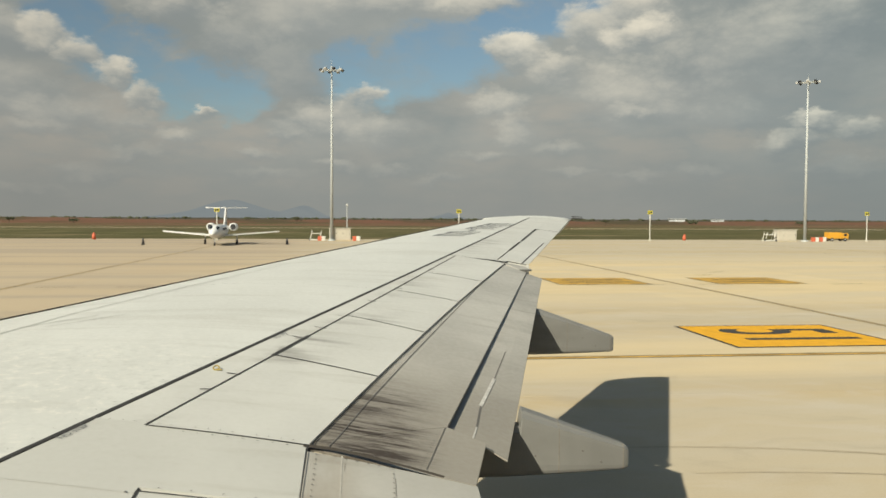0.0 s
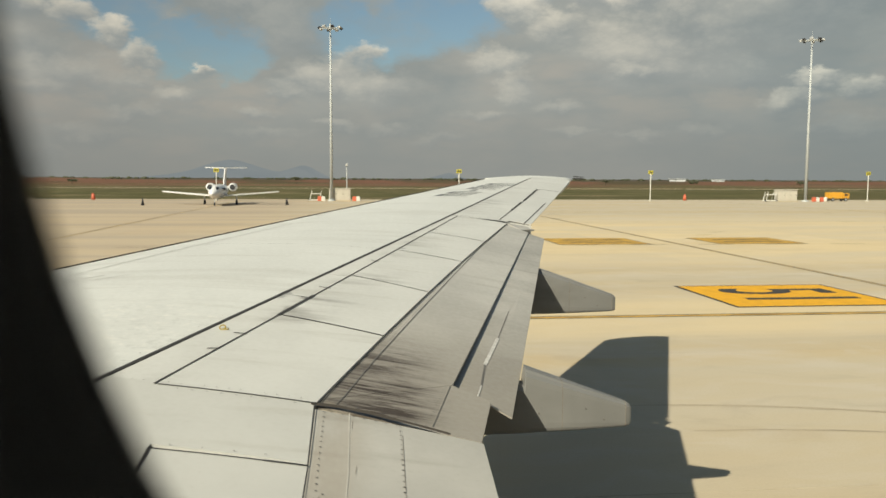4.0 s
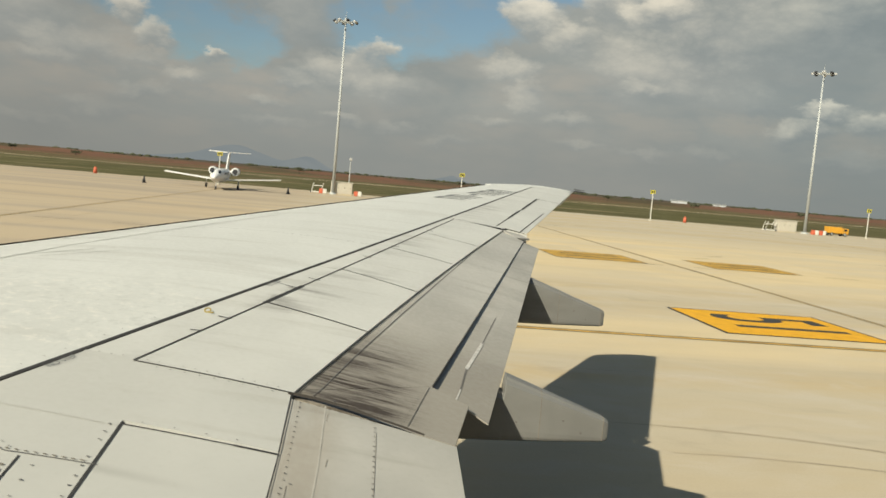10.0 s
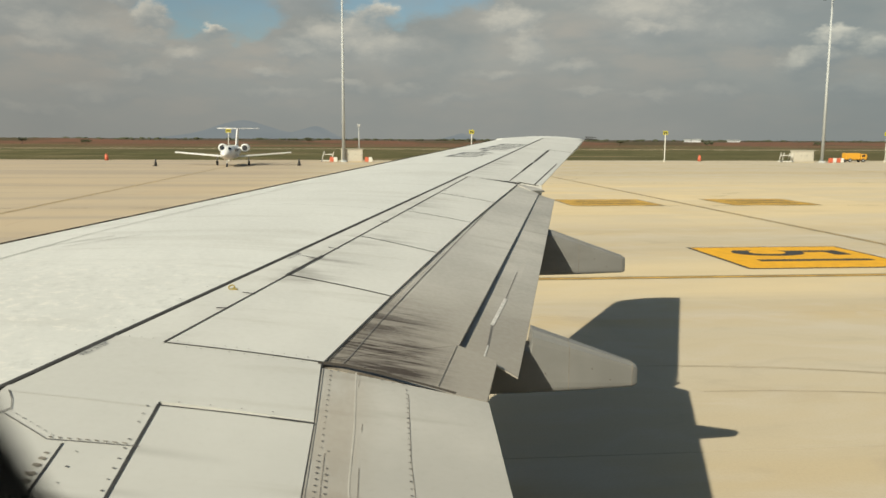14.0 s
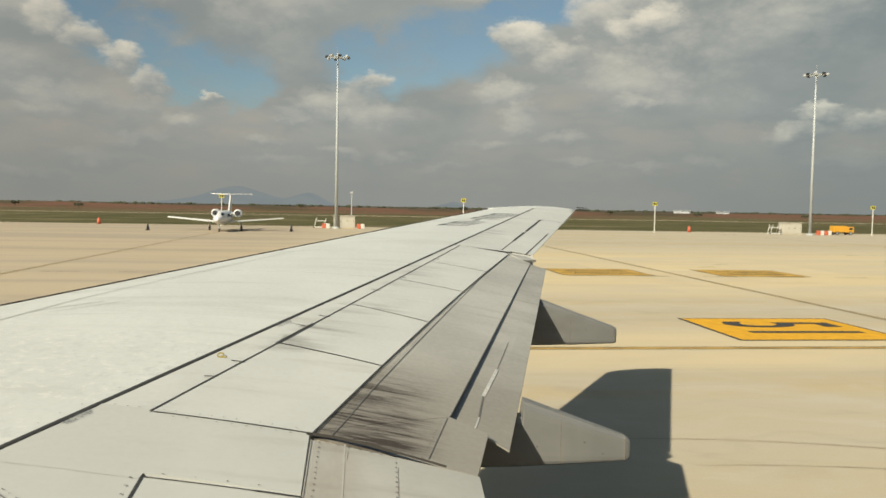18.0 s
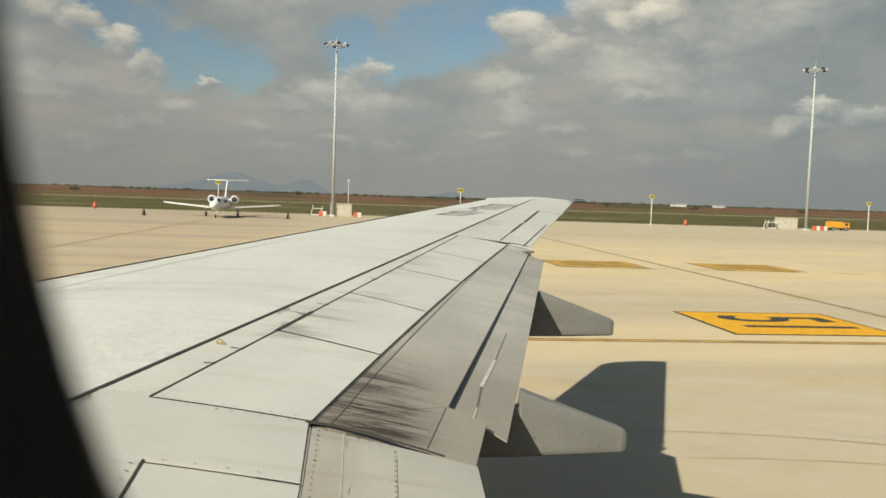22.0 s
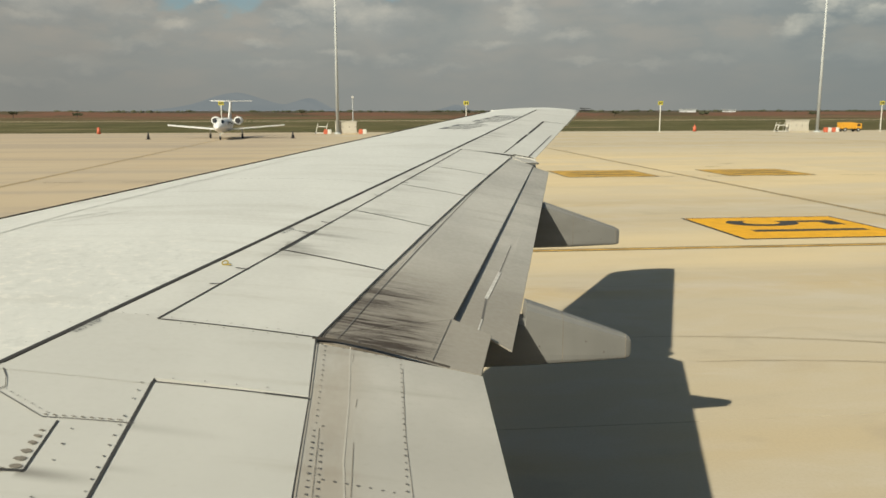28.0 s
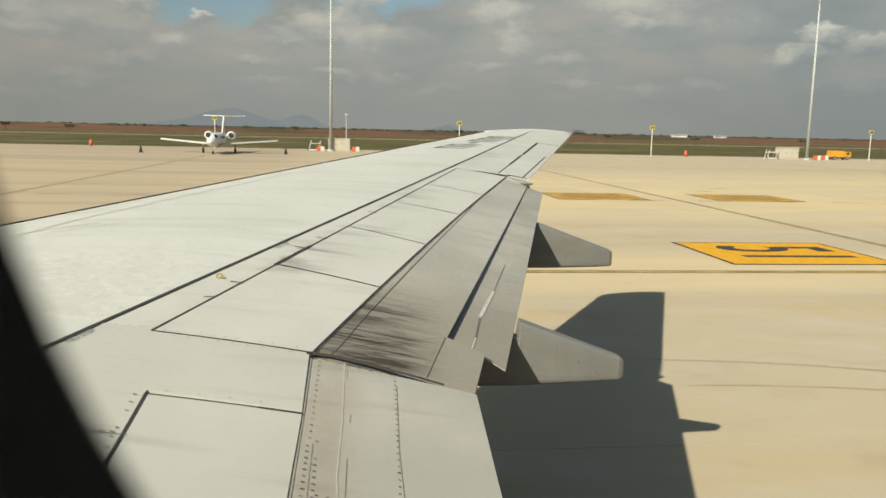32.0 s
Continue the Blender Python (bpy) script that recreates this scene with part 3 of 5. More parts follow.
def nose_skin(y0, y1):
    """A length of the forward skin, from the rear seam over the rounded nose to the underside."""
    bm = bmesh.new()
    rows = []
    for k in range(17):
        y = y0 + (y1 - y0) * k / 16
        a, b = x_lead(y), x_seam(y) - 0.012
        row = []
        for j in range(15):
            x = b + (a - b) * (j / 14) ** 0.8
            row.append(bm.verts.new((x, y, top_z(x, y))))
        chord = x_rear(y) - a
        for dx, dz in ((-0.035, -0.05), (-0.03, -0.12), (0.03, -0.19), (0.2, -0.25)):
            row.append(bm.verts.new((a + dx * chord / 4, y, top_z(a, y) + dz * chord / 4)))
        rows.append(row)
    for r, s in zip(rows, rows[1:]):
        for i in range(len(r) - 1):
            bm.faces.new((r[i], r[i + 1], s[i + 1], s[i]))
    return bm


for y0, y1 in ((0.1, 6.6), (6.602, 10.6), (10.602, 14.327)):
    part("upper_skin", nose_skin(y0, y1), M_WING, wing, smooth=True)


def wing_tip():
    """The raked, rounded end cap."""
    bm = bmesh.new()
    rows = []
    a0, b0 = x_lead(14.327), x_trail(14.327)
    for k in range(7):
        s = k / 6
        up, low = [], []
        for j in range(15):
            q = j / 14
            y = 14.33 + s * (0.10 + 0.56 * math.sin(q * math.pi / 2) ** 0.75)
            x = a0 + (b0 - a0) * q + s * (0.02 * (1 - q) + 0.15 * q)
            z = 2.68 + 0.073 * y - 0.03 * (1 - q) ** 2 - 0.10 * max(0.0, q - 0.4) ** 2 * 2
            up.append(bm.verts.new((x, y, z)))
            low.append(bm.verts.new((x, y, z - 0.01 - 0.09 * (1 - 0.85 * s) * math.sin(math.pi * min(1, q * 0.95 + 0.05)))))
        rows.append(up + low[::-1])
    for r, s in zip(rows, rows[1:]):
        for i in range(len(r)):
            k = (i + 1) % len(r)
            bm.faces.new((r[i], r[k], s[k], s[i]))
    bm.faces.new(rows[-1])
    bm.faces.new(list(reversed(rows[0])))
    return bm


part("wing_tip", wing_tip(), M_WING, wing, smooth=True)
for x, y, z in ((2.38, 15.05, 3.74), (2.36, 14.8, 3.71), (2.28, 14.5, 3.70)):
    part("static_wick", rods(((x, y, z), (x + 0.2, y + 0.03, z - 0.01), 0.009, 0.005)), M_SEAL_SHADE, wing, "thin dark discharge wick")

# the strip between the seam and the spoilers, then the spoilers
for y0, y1 in ((3.278, 5.53), (5.53, 8.847)):
    part("fixed_panel", slab_of([(x_seam(y0) + 0.012, y0), (x_seam(y1) + 0.012, y1), (x_spoiler(y1), y1), (x_spoiler(y0), y0)], top_z, 0.03, 12, 3, 0.003), M_PANEL, wing)
SPOILERS = [(3.269, 4.295, 4.442, 3.278), (4.442, 5.363, 5.555, 4.295), (5.555, 6.478, 6.617, 5.363), (6.617, 7.499, 7.622, 6.478), (7.622, 8.763, 8.837, 7.499)]
for f0, r1, f1, r0 in SPOILERS:
    part("spoiler", slab_of([(x_spoiler(f0), f0), (x_spoiler(f1), f1), (x_rear(r1), r1), (x_rear(r0), r0)], top_z, 0.03, 8, 6, 0.004), M_PANEL, wing)

# behind the seam towards the tip: fixed panel, aileron, outer trailing edge
part("fixed_panel", slab_of([(x_seam(8.868) + 0.012, 8.868), (x_seam(14.327) + 0.01, 14.327), (1.890, 14.327), (0.609, 8.953)], top_z, 0.008, 14, 4, 0.003), M_PANEL, wing)
part("aileron", slab_of([(0.619, 8.974), (1.434, 12.394), (x_trail(12.523), 12.523), (x_trail(8.932), 8.932)], top_z, 0.006, 12, 4, 0.004), M_PANEL, wing)
part("outer_trailing_edge", slab_of([(1.444, 12.406), (1.895, 14.327), (x_trail(14.327), 14.327), (x_trail(12.535), 12.535)], top_z, 0.03, 8, 3, 0.003), M_PANEL, wing)

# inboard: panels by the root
part("fixed_panel", slab_of([(x_seam(2.711) + 0.012, 2.711), (x_seam(3.269) + 0.012, 3.269), (-0.546, 3.278), (-0.487, 2.755)], top_z, 0.03, 6, 10, 0.003), M_PANEL_DIM, wing)
part("ground_spoiler", slab_of([(-0.762, 0.25), (-1.024, 2.711), (-0.487, 2.755), (-0.267, 0.25)], top_z, 0.03, 10, 6, 0.002), M_PANEL_DIM, wing)
part("access_panel", slab_of([(-1.076, 0.25), (-1.211, 2.397), (-1.000, 2.423), (-0.764, 0.25)], top_z, 0.03, 10, 4, 0.001), M_PANEL_DIM, wing)
part("fixed_panel", slab_of([(-2.181, 0.25), (x_seam(2.713) + 0.02, 2.713), (-1.028, 2.713), (-0.772, 0.25)], top_z, 0.03, 10, 6, 0.0, -0.001), M_PANEL_DIM, wing)


def inner_z(x, y):
    return top_z(x, y) - 0.005


part("inboard_flap", slab_of([(-0.295, 0.25), (-0.575, 3.237), (0.152, 3.189), (0.378, 0.25)], inner_z, 0.05, 12, 8, 0.002), M_INNER, wing, "grey flap by the wing root with rows of rivets")

# outboard flaps, drooped: main flap, its inner end piece, aft flap
part("main_flap", slab_of([(-0.60, 3.285), (0.60, 8.74), (0.880, 8.52), (0.030, 3.825)], flap_z, 0.010, 24, 8), M_FLAP, wing, "grey main flap streaked with black soot")
part("flap_end", slab_of([(-0.60, 3.28), (0.030, 3.822), (0.211, 3.725), (0.146, 3.262)], flap_z, 0.012, 8, 8), M_FLAP, wing)
part("aft_flap", slab_of([(-0.03, 3.940), (0.830, 8.56), (1.035, 8.43), (0.310, 3.717)], aft_z, 0.007, 24, 6), M_AFT, wing, "pale aft flap behind a dark slot")
part("flap_fence", slab_of([(0.635, 8.794), (0.875, 8.847), (0.966, 8.763), (0.808, 8.573)], flap_z, 0.02, 4, 3, 0.0, 0.004), M_FLAP, wing)
# a dark sheet below the slot stands in for its shade
part("slot_shade_sheet", slab_of([(-0.043, 3.937), (0.780, 8.56), (0.900, 8.48), (0.103, 3.86)], aft_z, 0.03, 20, 3, 0.0, -0.03), M_SEAL_SHADE, wing, "dark sheet standing in for the shade in the flap slot")


bm = bmesh.new()
for k in range(6):
    x0, x1 = 0.662 + 0.048 * k, 0.662 + 0.048 * (k + 1)
    z1 = min(top_z(x0, 8.9), top_z(x1, 8.9)) - 0.003
    box(bm, x0, 8.892, z1 - 0.13, x1 - 0.0005, 8.912, z1)
part("bay_end_plate", bm, M_PANEL, wing)
# block added to darken the shaded space at the flap's inner end
part("flap_shade_block", boxed(0.04, 4.15, 2.30, 0.18, 4.40, 2.42, bevel=0.02), M_SEAL_SHADE, wing, "added dark block for the deep shade under the flaps")


def canoe(name, x0, x1, y, tail_top, rise, low, half):
    """A flap track fairing: a tapering canoe with a blunt end, its back kept under the flap."""
    bm = bmesh.new()
    rows = []
    x_edge = (0.33 + 0.154 * (y - 0.115 * x1 - 3.717)) / (1 - 0.154 * 0.115)
    cut = (x_edge - x0) / (x1 - x0)
    rings = {}
    for s in sorted((0, 0.1, 0.2, 0.3, 0.4, 0.5, 0.6, 0.7, 0.8, 0.88, 0.94, 0.975, 0.99, 1.0, cut - 0.004, cut + 0.004)):
        x = x0 + (x1 - x0) * s
        yc = y + 0.115 * (x - x1)
        zt = tail_top + rise * (x1 - x)
        if x < x_edge:
            zt = min(zt, aft_z(x, yc) - 0.03)
        zl = low - 0.012 * math.sin(math.pi * s)
        h = half * (1 - 0.6 * s ** 2)
        shrink = 0.010 if s > 0.995 else 0.004 if s > 0.985 else 0.0
        zt, zl, h = zt - shrink, zl + shrink, h - shrink
        row = []
        for j in range(20):
            g = 2 * math.pi * (j + 0.5) / 20
            cx, cz = math.cos(g), math.sin(g)
            e = 0.28
            dy = h * math.copysign(abs(cx) ** e, cx) * (0.72 if cz > 0.6 else 1.0)
            dz = (zt - zl) / 2 * math.copysign(abs(cz) ** e, cz)
            row.append(bm.verts.new((x, yc + dy, (zt + zl) / 2 + dz)))
        rings[s] = (x, yc, [v.co.copy() for v in row])
        rows.append(row)
    for r, s in zip(rows, rows[1:]):
        for i in range(20):
            k = (i + 1) % 20
            bm.faces.new((r[i], r[k], s[k], s[i]))
    bm.faces.new(rows[0])
    bm.faces.new(list(reversed(rows[-1])))
    body = part(name, bm, M_FAIR, wing, "grey canoe-shaped flap track fairing")
    for s, wide in ((0.7, 0.004), (0.975, 0.005)):
        x, yc, ring = rings[s]
        band = bmesh.new()
        mid = Vector((x, yc, sum(p.z for p in ring) / 20))
        a = [band.verts.new(mid + (p - mid) * 1.008 + Vector((-wide / 2, 0, 0))) for p in ring]
        b = [band.verts.new(mid + (p - mid) * 1.008 + Vector((wide / 2, 0, 0))) for p in ring]
        for i in range(20):
            k = (i + 1) % 20
            band.faces.new((a[i], a[k], b[k], b[i]))
        part("fairing_joint", band, M_JOINT, body, "dirty joint round the fairing")
    spots = bmesh.new()
    for s, up in ((0.6, 0.35), (0.8, 0.55), (0.88, 0.3)):
        x, yc, ring = rings[s]
        zl, zt = min(p.z for p in ring), max(p.z for p in ring)
        rod(spots, (x, min(p.y for p in ring) + 0.004, zl + (zt - zl) * up), (x, min(p.y for p in ring) - 0.002, zl + (zt - zl) * up), 0.006, 0.006, 8)
    tagged(part("fasteners", spots, M_RIVET, body, "small dark fastener heads"), kind="stuff")
    return body


canoe("flap_track_fairing", -0.28, 1.010, 4.36, 2.476, 0.37, 2.355, 0.12)
canoe("flap_track_fairing", 0.1, 1.520, 7.20, 2.665, 0.36, 2.524, 0.125)


def strip(name, a, b, wide, z_of=top_z, lift=0.003, mat=M_SEAL_SHADE, steps=12, parent=None, label="", curve=None):
    """A narrow flat strip on a surface from a to b."""
    a, b = Vector((*a, 0)), Vector((*b, 0))
    side = (b - a).normalized().cross(Vector((0, 0, 1))) * wide / 2
    bm = bmesh.new()
    rows = []
    for k in range(steps + 1):
        p = a.lerp(b, k / steps)
        if curve:
            p.x = curve(p.y)
        rows.append([bm.verts.new((q.x, q.y, z_of(q.x, q.y) + lift)) for q in (p - side, p + side)])
    for r, s in zip(rows, rows[1:]):
        bm.faces.new((r[0], r[1], s[1], s[0]))
    return part(name, bm, mat, parent or wing, label)


def blot(x, y, rx, ry, z_of, lift, name="oil_stain", label="dark oil stain"):
    """A rounded oily spot with an uneven rim."""
    bm = bmesh.new()
    rim = []
    for k in range(12):
        g = 2 * math.pi * k / 12
        w0 = random.uniform(0.82, 1.12)
        px, py = x + rx * w0 * math.cos(g), y + ry * w0 * math.sin(g)
        rim.append(bm.verts.new((px, py, z_of(px, py) + lift)))
    bm.faces.new(rim)
    return part(name, bm, M_JOINT, wing, label)


# black sealant in the joints
def along(fx, y0, y1):
    return (fx(y0), y0), (fx(y1), y1)


strip("seam_seal", *along(x_seam, 2.423, 13.837), 0.021, steps=40, label="broad black seal along the rear spar")
strip("panel_seal", *along(x_spoiler, 3.269, 8.847), 0.009, steps=24)
strip("panel_seal", *along(x_rear, 3.287, 8.742), 0.005, steps=24, lift=0.003, curve=x_rear)
for f0, r1, f1, r0 in SPOILERS[:-1]:
    strip("panel_seal", (x_spoiler(f1), f1), (x_rear(r1), r1), 0.011 if f1 < 5.0 else 0.006)
strip("panel_seal", (-1.194, 3.269), (-0.542, 3.278), 0.008)
strip("joint_cover", (x_spoiler(8.842), 8.842), (0.70, 8.905), 0.10, lift=0.0015, mat=M_PANEL)
strip("panel_seal", (x_spoiler(8.837), 8.830), (0.59, 8.862), 0.005, lift=0.004)
strip("panel_seal", (0.66, 8.86), (0.96, 8.84), 0.006, lift=0.005)
strip("joint_cover", (1.440, 12.42), (1.893, 14.32), 0.03, lift=0.0015, mat=M_PANEL)
strip("panel_seal", (-1.022, 2.703), (-0.64, 2.726), 0.006)
strip("panel_seal", (-0.64, 2.726), (-0.487, 2.736), 0.011)
strip("panel_seal", (-1.024, 2.711), (-0.765, 0.25), 0.010)
strip("panel_seal", (-0.542, 3.278), (-0.487, 2.755), 0.004)
strip("panel_seal", (-0.487, 2.755), (-0.255, 0.25), 0.003)
strip("panel_seal", (-1.202, 2.374), (-1.165, 2.091), 0.006)
strip("panel_seal", (-1.165, 2.091), (-1.30, 2.078), 0.012)
strip("panel_seal", (-1.259, 2.388), (-0.979, 2.412), 0.0045, mat=M_RIVET)
strip("panel_seal", (-1.465, 2.523), (-1.259, 2.388), 0.0045, mat=M_RIVET)
strip("panel_seal", (-1.462, 2.562), (-1.48, 2.523), 0.005, mat=M_RIVET)
strip("panel_seal", (-1.496, 2.631), (-1.462, 2.562), 0.003, mat=M_RIVET)
strip("panel_seal", (-1.540, 2.693), (-1.496, 2.631), 0.004, mat=M_RIVET)
for x, y, r in ((-1.220, 2.309, 0.007), (-1.215, 2.276, 0.010), (-1.211, 2.237, 0.012), (-1.206, 2.190, 0.014), (-1.204, 2.149, 0.015), (-1.196, 2.109, 0.015), (-1.225, 2.088, 0.012)):
    blot(x, y, r * 1.2, r * 0.85, top_z, 0.0025)
for k in range(9):
    blot(-1.254 + 0.028 * k, 2.404 + 0.0022 * k, 0.006 + 0.0005 * k, 0.004, top_z, 0.0025)
strip("panel_seal", (0.600, 8.90), (0.80, 9.75), 0.010)
strip("panel_seal", (0.80, 9.75), (1.01, 10.65), 0.026)
strip("panel_seal", (1.05, 10.80), (1.410, 12.36), 0.03)
strip("panel_seal", (1.405, 12.37), (1.777, 12.43), 0.012)
strip("panel_seal", (0.870, 8.90), (1.355, 10.91), 0.012)
strip("joint_cover", (x_seam(2.712) + 0.015, 2.712), (-1.03, 2.712), 0.05, lift=0.0006, mat=M_PANEL_DIM)
strip("joint_cover", (x_seam(3.273) + 0.015, 3.273), (-1.20, 3.273), 0.05, lift=0.0006, mat=M_PANEL_DIM)
# strips on the surface paint the shade of the gap
GAP = [(-0.560, 3.272), (-0.454, 3.281), (-0.334, 3.270), (-0.214, 3.247), (-0.096, 3.226), (0.012, 3.204)]
for a, b in zip(GAP, GAP[1:]):
    strip("flap_gap", a, (b[0] + 0.004, b[1] - 0.001), 0.030 if a[0] < -0.3 else 0.022, inner_z, 0.006, M_GAP_SHADE, 3, label="dark strip standing in for the shaded gap between two flaps")
EDGE_LINE = [(-0.470, 3.30), (-0.442, 3.418), (-0.359, 3.898), (-0.179, 4.82), (0.008, 5.74), (0.31, 7.20), (0.64, 8.60)]
for a, b in zip(EDGE_LINE, EDGE_LINE[1:]):
    strip("flap_edge_plate", a, b, 0.0045, flap_z, 0.003, M_RIVET, 6)
RIDGE = [(-0.398, 3.24), (-0.347, 2.761), (-0.319, 2.39), (-0.286, 2.151), (-0.20, 1.2)]
for a, b in zip(RIDGE, RIDGE[1:]):
    strip("flap_ridge", a, b, 0.006, inner_z, 0.0015, M_RIDGE, 6, label="pale raised rib on the inboard flap")
for a, b in (((-0.420, 2.554), (-0.377, 2.125)), ((-0.377, 2.125), (-0.29, 1.2)), ((-0.174, 3.114), (-0.134, 2.592)), ((-0.134, 2.592), (-0.089, 2.209)), ((-0.089, 2.209), (-0.01, 1.2)), ((-0.377, 3.17), (-0.372, 3.10)), ((-0.322, 2.80), (-0.320, 2.74)), ((-0.300, 2.50), (-0.268, 2.14))):
    strip("panel_line", a, b, 0.0018, inner_z, 0.0025, M_JOINT, 6)
strip("chafing_strip", (0.211, 4.296), (0.315, 4.805), 0.020, aft_z, 0.003, M_BARE, 12, label="bright worn metal strip")
strip("chafing_strip", (0.150, 3.82), (0.178, 3.99), 0.008, aft_z, 0.003, M_BARE, 6)
strip("panel_line", (0.178, 3.99), (0.211, 4.296), 0.010, aft_z, 0.002, M_RIVET, 16)
strip("panel_line", (0.315, 4.805), (0.430, 5.441), 0.004, aft_z, 0.002, M_RIVET, 16)
strip("panel_line", (-0.058, 3.305), (0.020, 3.802), 0.004, flap_z, 0.003, M_RIVET)
for x0, y0, x1, y1 in ((-1.129, 3.764, -1.075, 3.780), (-1.075, 4.042, -1.006, 4.036), (-0.81, 5.145, -0.735, 5.13), (-0.395, 6.70, -0.33, 6.69), (-0.56, 6.10, -0.50, 6.08), (-0.13, 7.80, -0.07, 7.79)):
    strip("hinge_mark", (x0, y0), (x1, y1), 0.012)
strip("panel_seal", (-0.994, 4.906), (-0.900, 4.868), 0.004)
strip("panel_seal", (-0.900, 4.868), (-0.815, 4.845), 0.010)
strip("stained_seal", (x_spoiler(4.42), 4.42), (x_spoiler(4.92), 4.92), 0.022, lift=0.004, label="oil-stained joint")
for x, y in ((-2.684, 5.804), (-2.434, 6.401), (-2.184, 7.013), (-1.928, 7.58), (-1.646, 8.073), (-1.36, 8.75), (-1.02, 9.6), (-0.62, 10.6)):
    blot(x, y, 0.035, 0.022, top_z, 0.010, "edge_mark", "small worn mark by the leading edge")

EDGE_WEAR = [(-2.62, 4.45), (-2.429, 5.37), (-2.056, 6.495), (-1.50, 7.95)]
for a, b in zip(EDGE_WEAR, EDGE_WEAR[1:]):
    strip("leading_edge_line", a, b, 0.012, mat=M_FAINT, steps=12, lift=0.003, label="thin worn line along the leading edge")
strip("leading_edge_line", (-2.52, 4.90), (-2.22, 5.233), 0.010, mat=M_FAINT, steps=8, lift=0.003)
strip("leading_edge_line", (-2.40, 4.86), (-2.05, 5.26), 0.008, mat=M_FAINT, steps=8, lift=0.003)
# dark rod at the outline the camera sees, for shade under the edge
rim = bmesh.new()
for k in range(40):
    y0, y1 = 1.0 + 13.3 * k / 40, 1.0 + 13.3 * (k + 1) / 40
    ends = []
    for y in (y0, y1):
        ends.append((x_lead(y) - 0.006, y, top_z(x_lead(y), y) + 0.002))
    rod(rim, ends[0], ends[1], 0.008, 0.008, 6)
part("leading_edge_shade", rim, M_GAP_SHADE, wing, "thin dark rod standing in for the shade under the leading edge", smooth=True)


def rivet_row(bm, a, b, pitch, size, z_of=top_z, lift=0.004):
    a, b = Vector((*a, 0)), Vector((*b, 0))
    for k in range(int((b - a).length / pitch) + 1):
        if random.random() < 0.05:
            continue
        p = a + (b - a).normalized() * (k * pitch + random.uniform(-0.002, 0.002))
        r = size * random.uniform(0.5, 0.8)
        z = z_of(p.x, p.y) + lift
        bm.faces.new([bm.verts.new((p.x + r * math.cos(g), p.y + r * math.sin(g), z)) for g in (0, 1.05, 2.09, 3.14, 4.19, 5.24)])


bm = bmesh.new()
for a, b, pitch, size in (((-0.498, 3.212), (-0.433, 2.55), 0.045, 0.0065), ((-0.439, 2.567), (-0.396, 2.125), 0.036, 0.0075), ((-0.411, 2.568), (-0.364, 2.134), 0.036, 0.0075), ((-0.396, 2.125), (-0.30, 1.2), 0.04, 0.0075),
                          ((-0.364, 2.134), (-0.27, 1.2), 0.04, 0.0075), ((-0.188, 3.19), (-0.108, 2.211), 0.04, 0.007), ((-0.108, 2.211), (-0.032, 1.3), 0.045, 0.007), ((-0.367, 2.26), (-0.142, 2.257), 0.036, 0.007),
                          ((-0.515, 3.225), (-0.20, 3.195), 0.045, 0.006)):
    rivet_row(bm, a, b, pitch, size, inner_z, 0.004)
tagged(part("rivets", bm, M_RIVET, wing, "rows of small dark rivets"), kind="stuff")
bm = bmesh.new()
for a, b, pitch, size in (((-1.356, 3.296), (-0.593, 3.305), 0.05, 0.006), ((-1.101, 3.242), (-0.593, 3.251), 0.06, 0.007), ((-1.457, 2.545), (-1.254, 2.415), 0.04, 0.006),
                          ((-1.057, 2.685), (-0.953, 1.906), 0.06, 0.007), ((-1.143, 2.336), (-1.077, 1.906), 0.09, 0.007), ((-0.966, 2.742), (-0.588, 2.773), 0.11, 0.006),
                          ((x_seam(2.685) - 0.05, 2.685), (x_seam(4.489) - 0.05, 4.489), 0.12, 0.006)):
    rivet_row(bm, a, b, pitch, size)
tagged(part("rivets", bm, M_RIVET, wing, "rows of small dark rivets"), kind="stuff")
bm = bmesh.new()
for a, b in zip(EDGE_LINE, EDGE_LINE[1:]):
    rivet_row(bm, (a[0] - 0.018, a[1]), (b[0] - 0.014, b[1]), 0.05, 0.0055, flap_z, 0.004)
    rivet_row(bm, (a[0] - 0.045, a[1]), (b[0] - 0.034, b[1]), 0.05, 0.005, flap_z, 0.004)
rivet_row(bm, (-0.475, 3.34), (-0.10, 3.30), 0.05, 0.007, flap_z, 0.006)
rivet_row(bm, (-0.085, 3.30), (-0.004, 3.79), 0.04, 0.006, flap_z, 0.006)
tagged(part("rivets", bm, M_RIVET, wing, "rows of small dark rivets"), kind="stuff")

# yellow tie-down hook
hook_bm = bmesh.new()
c = Vector((-1.141, 4.083, top_z(-1.141, 4.083) + 0.010))
for k in range(14):
    g0, g1 = 2 * math.pi * k / 14, 2 * math.pi * (k + 1) / 14
    rod(hook_bm, c + Vector((0.015 * math.cos(g0), 0.012 * math.sin(g0), 0.009 * math.sin(g0))), c + Vector((0.015 * math.cos(g1), 0.012 * math.sin(g1), 0.009 * math.sin(g1))), 0.0035, 0.0035, 6)
rod(hook_bm, c + Vector((0.008, -0.012, -0.008)), c + Vector((0.034, -0.016, -0.007)), 0.0035, 0.0035, 6)
part("tie_down_hook", hook_bm, M_BRASS, wing, "small yellow tie-down hook")


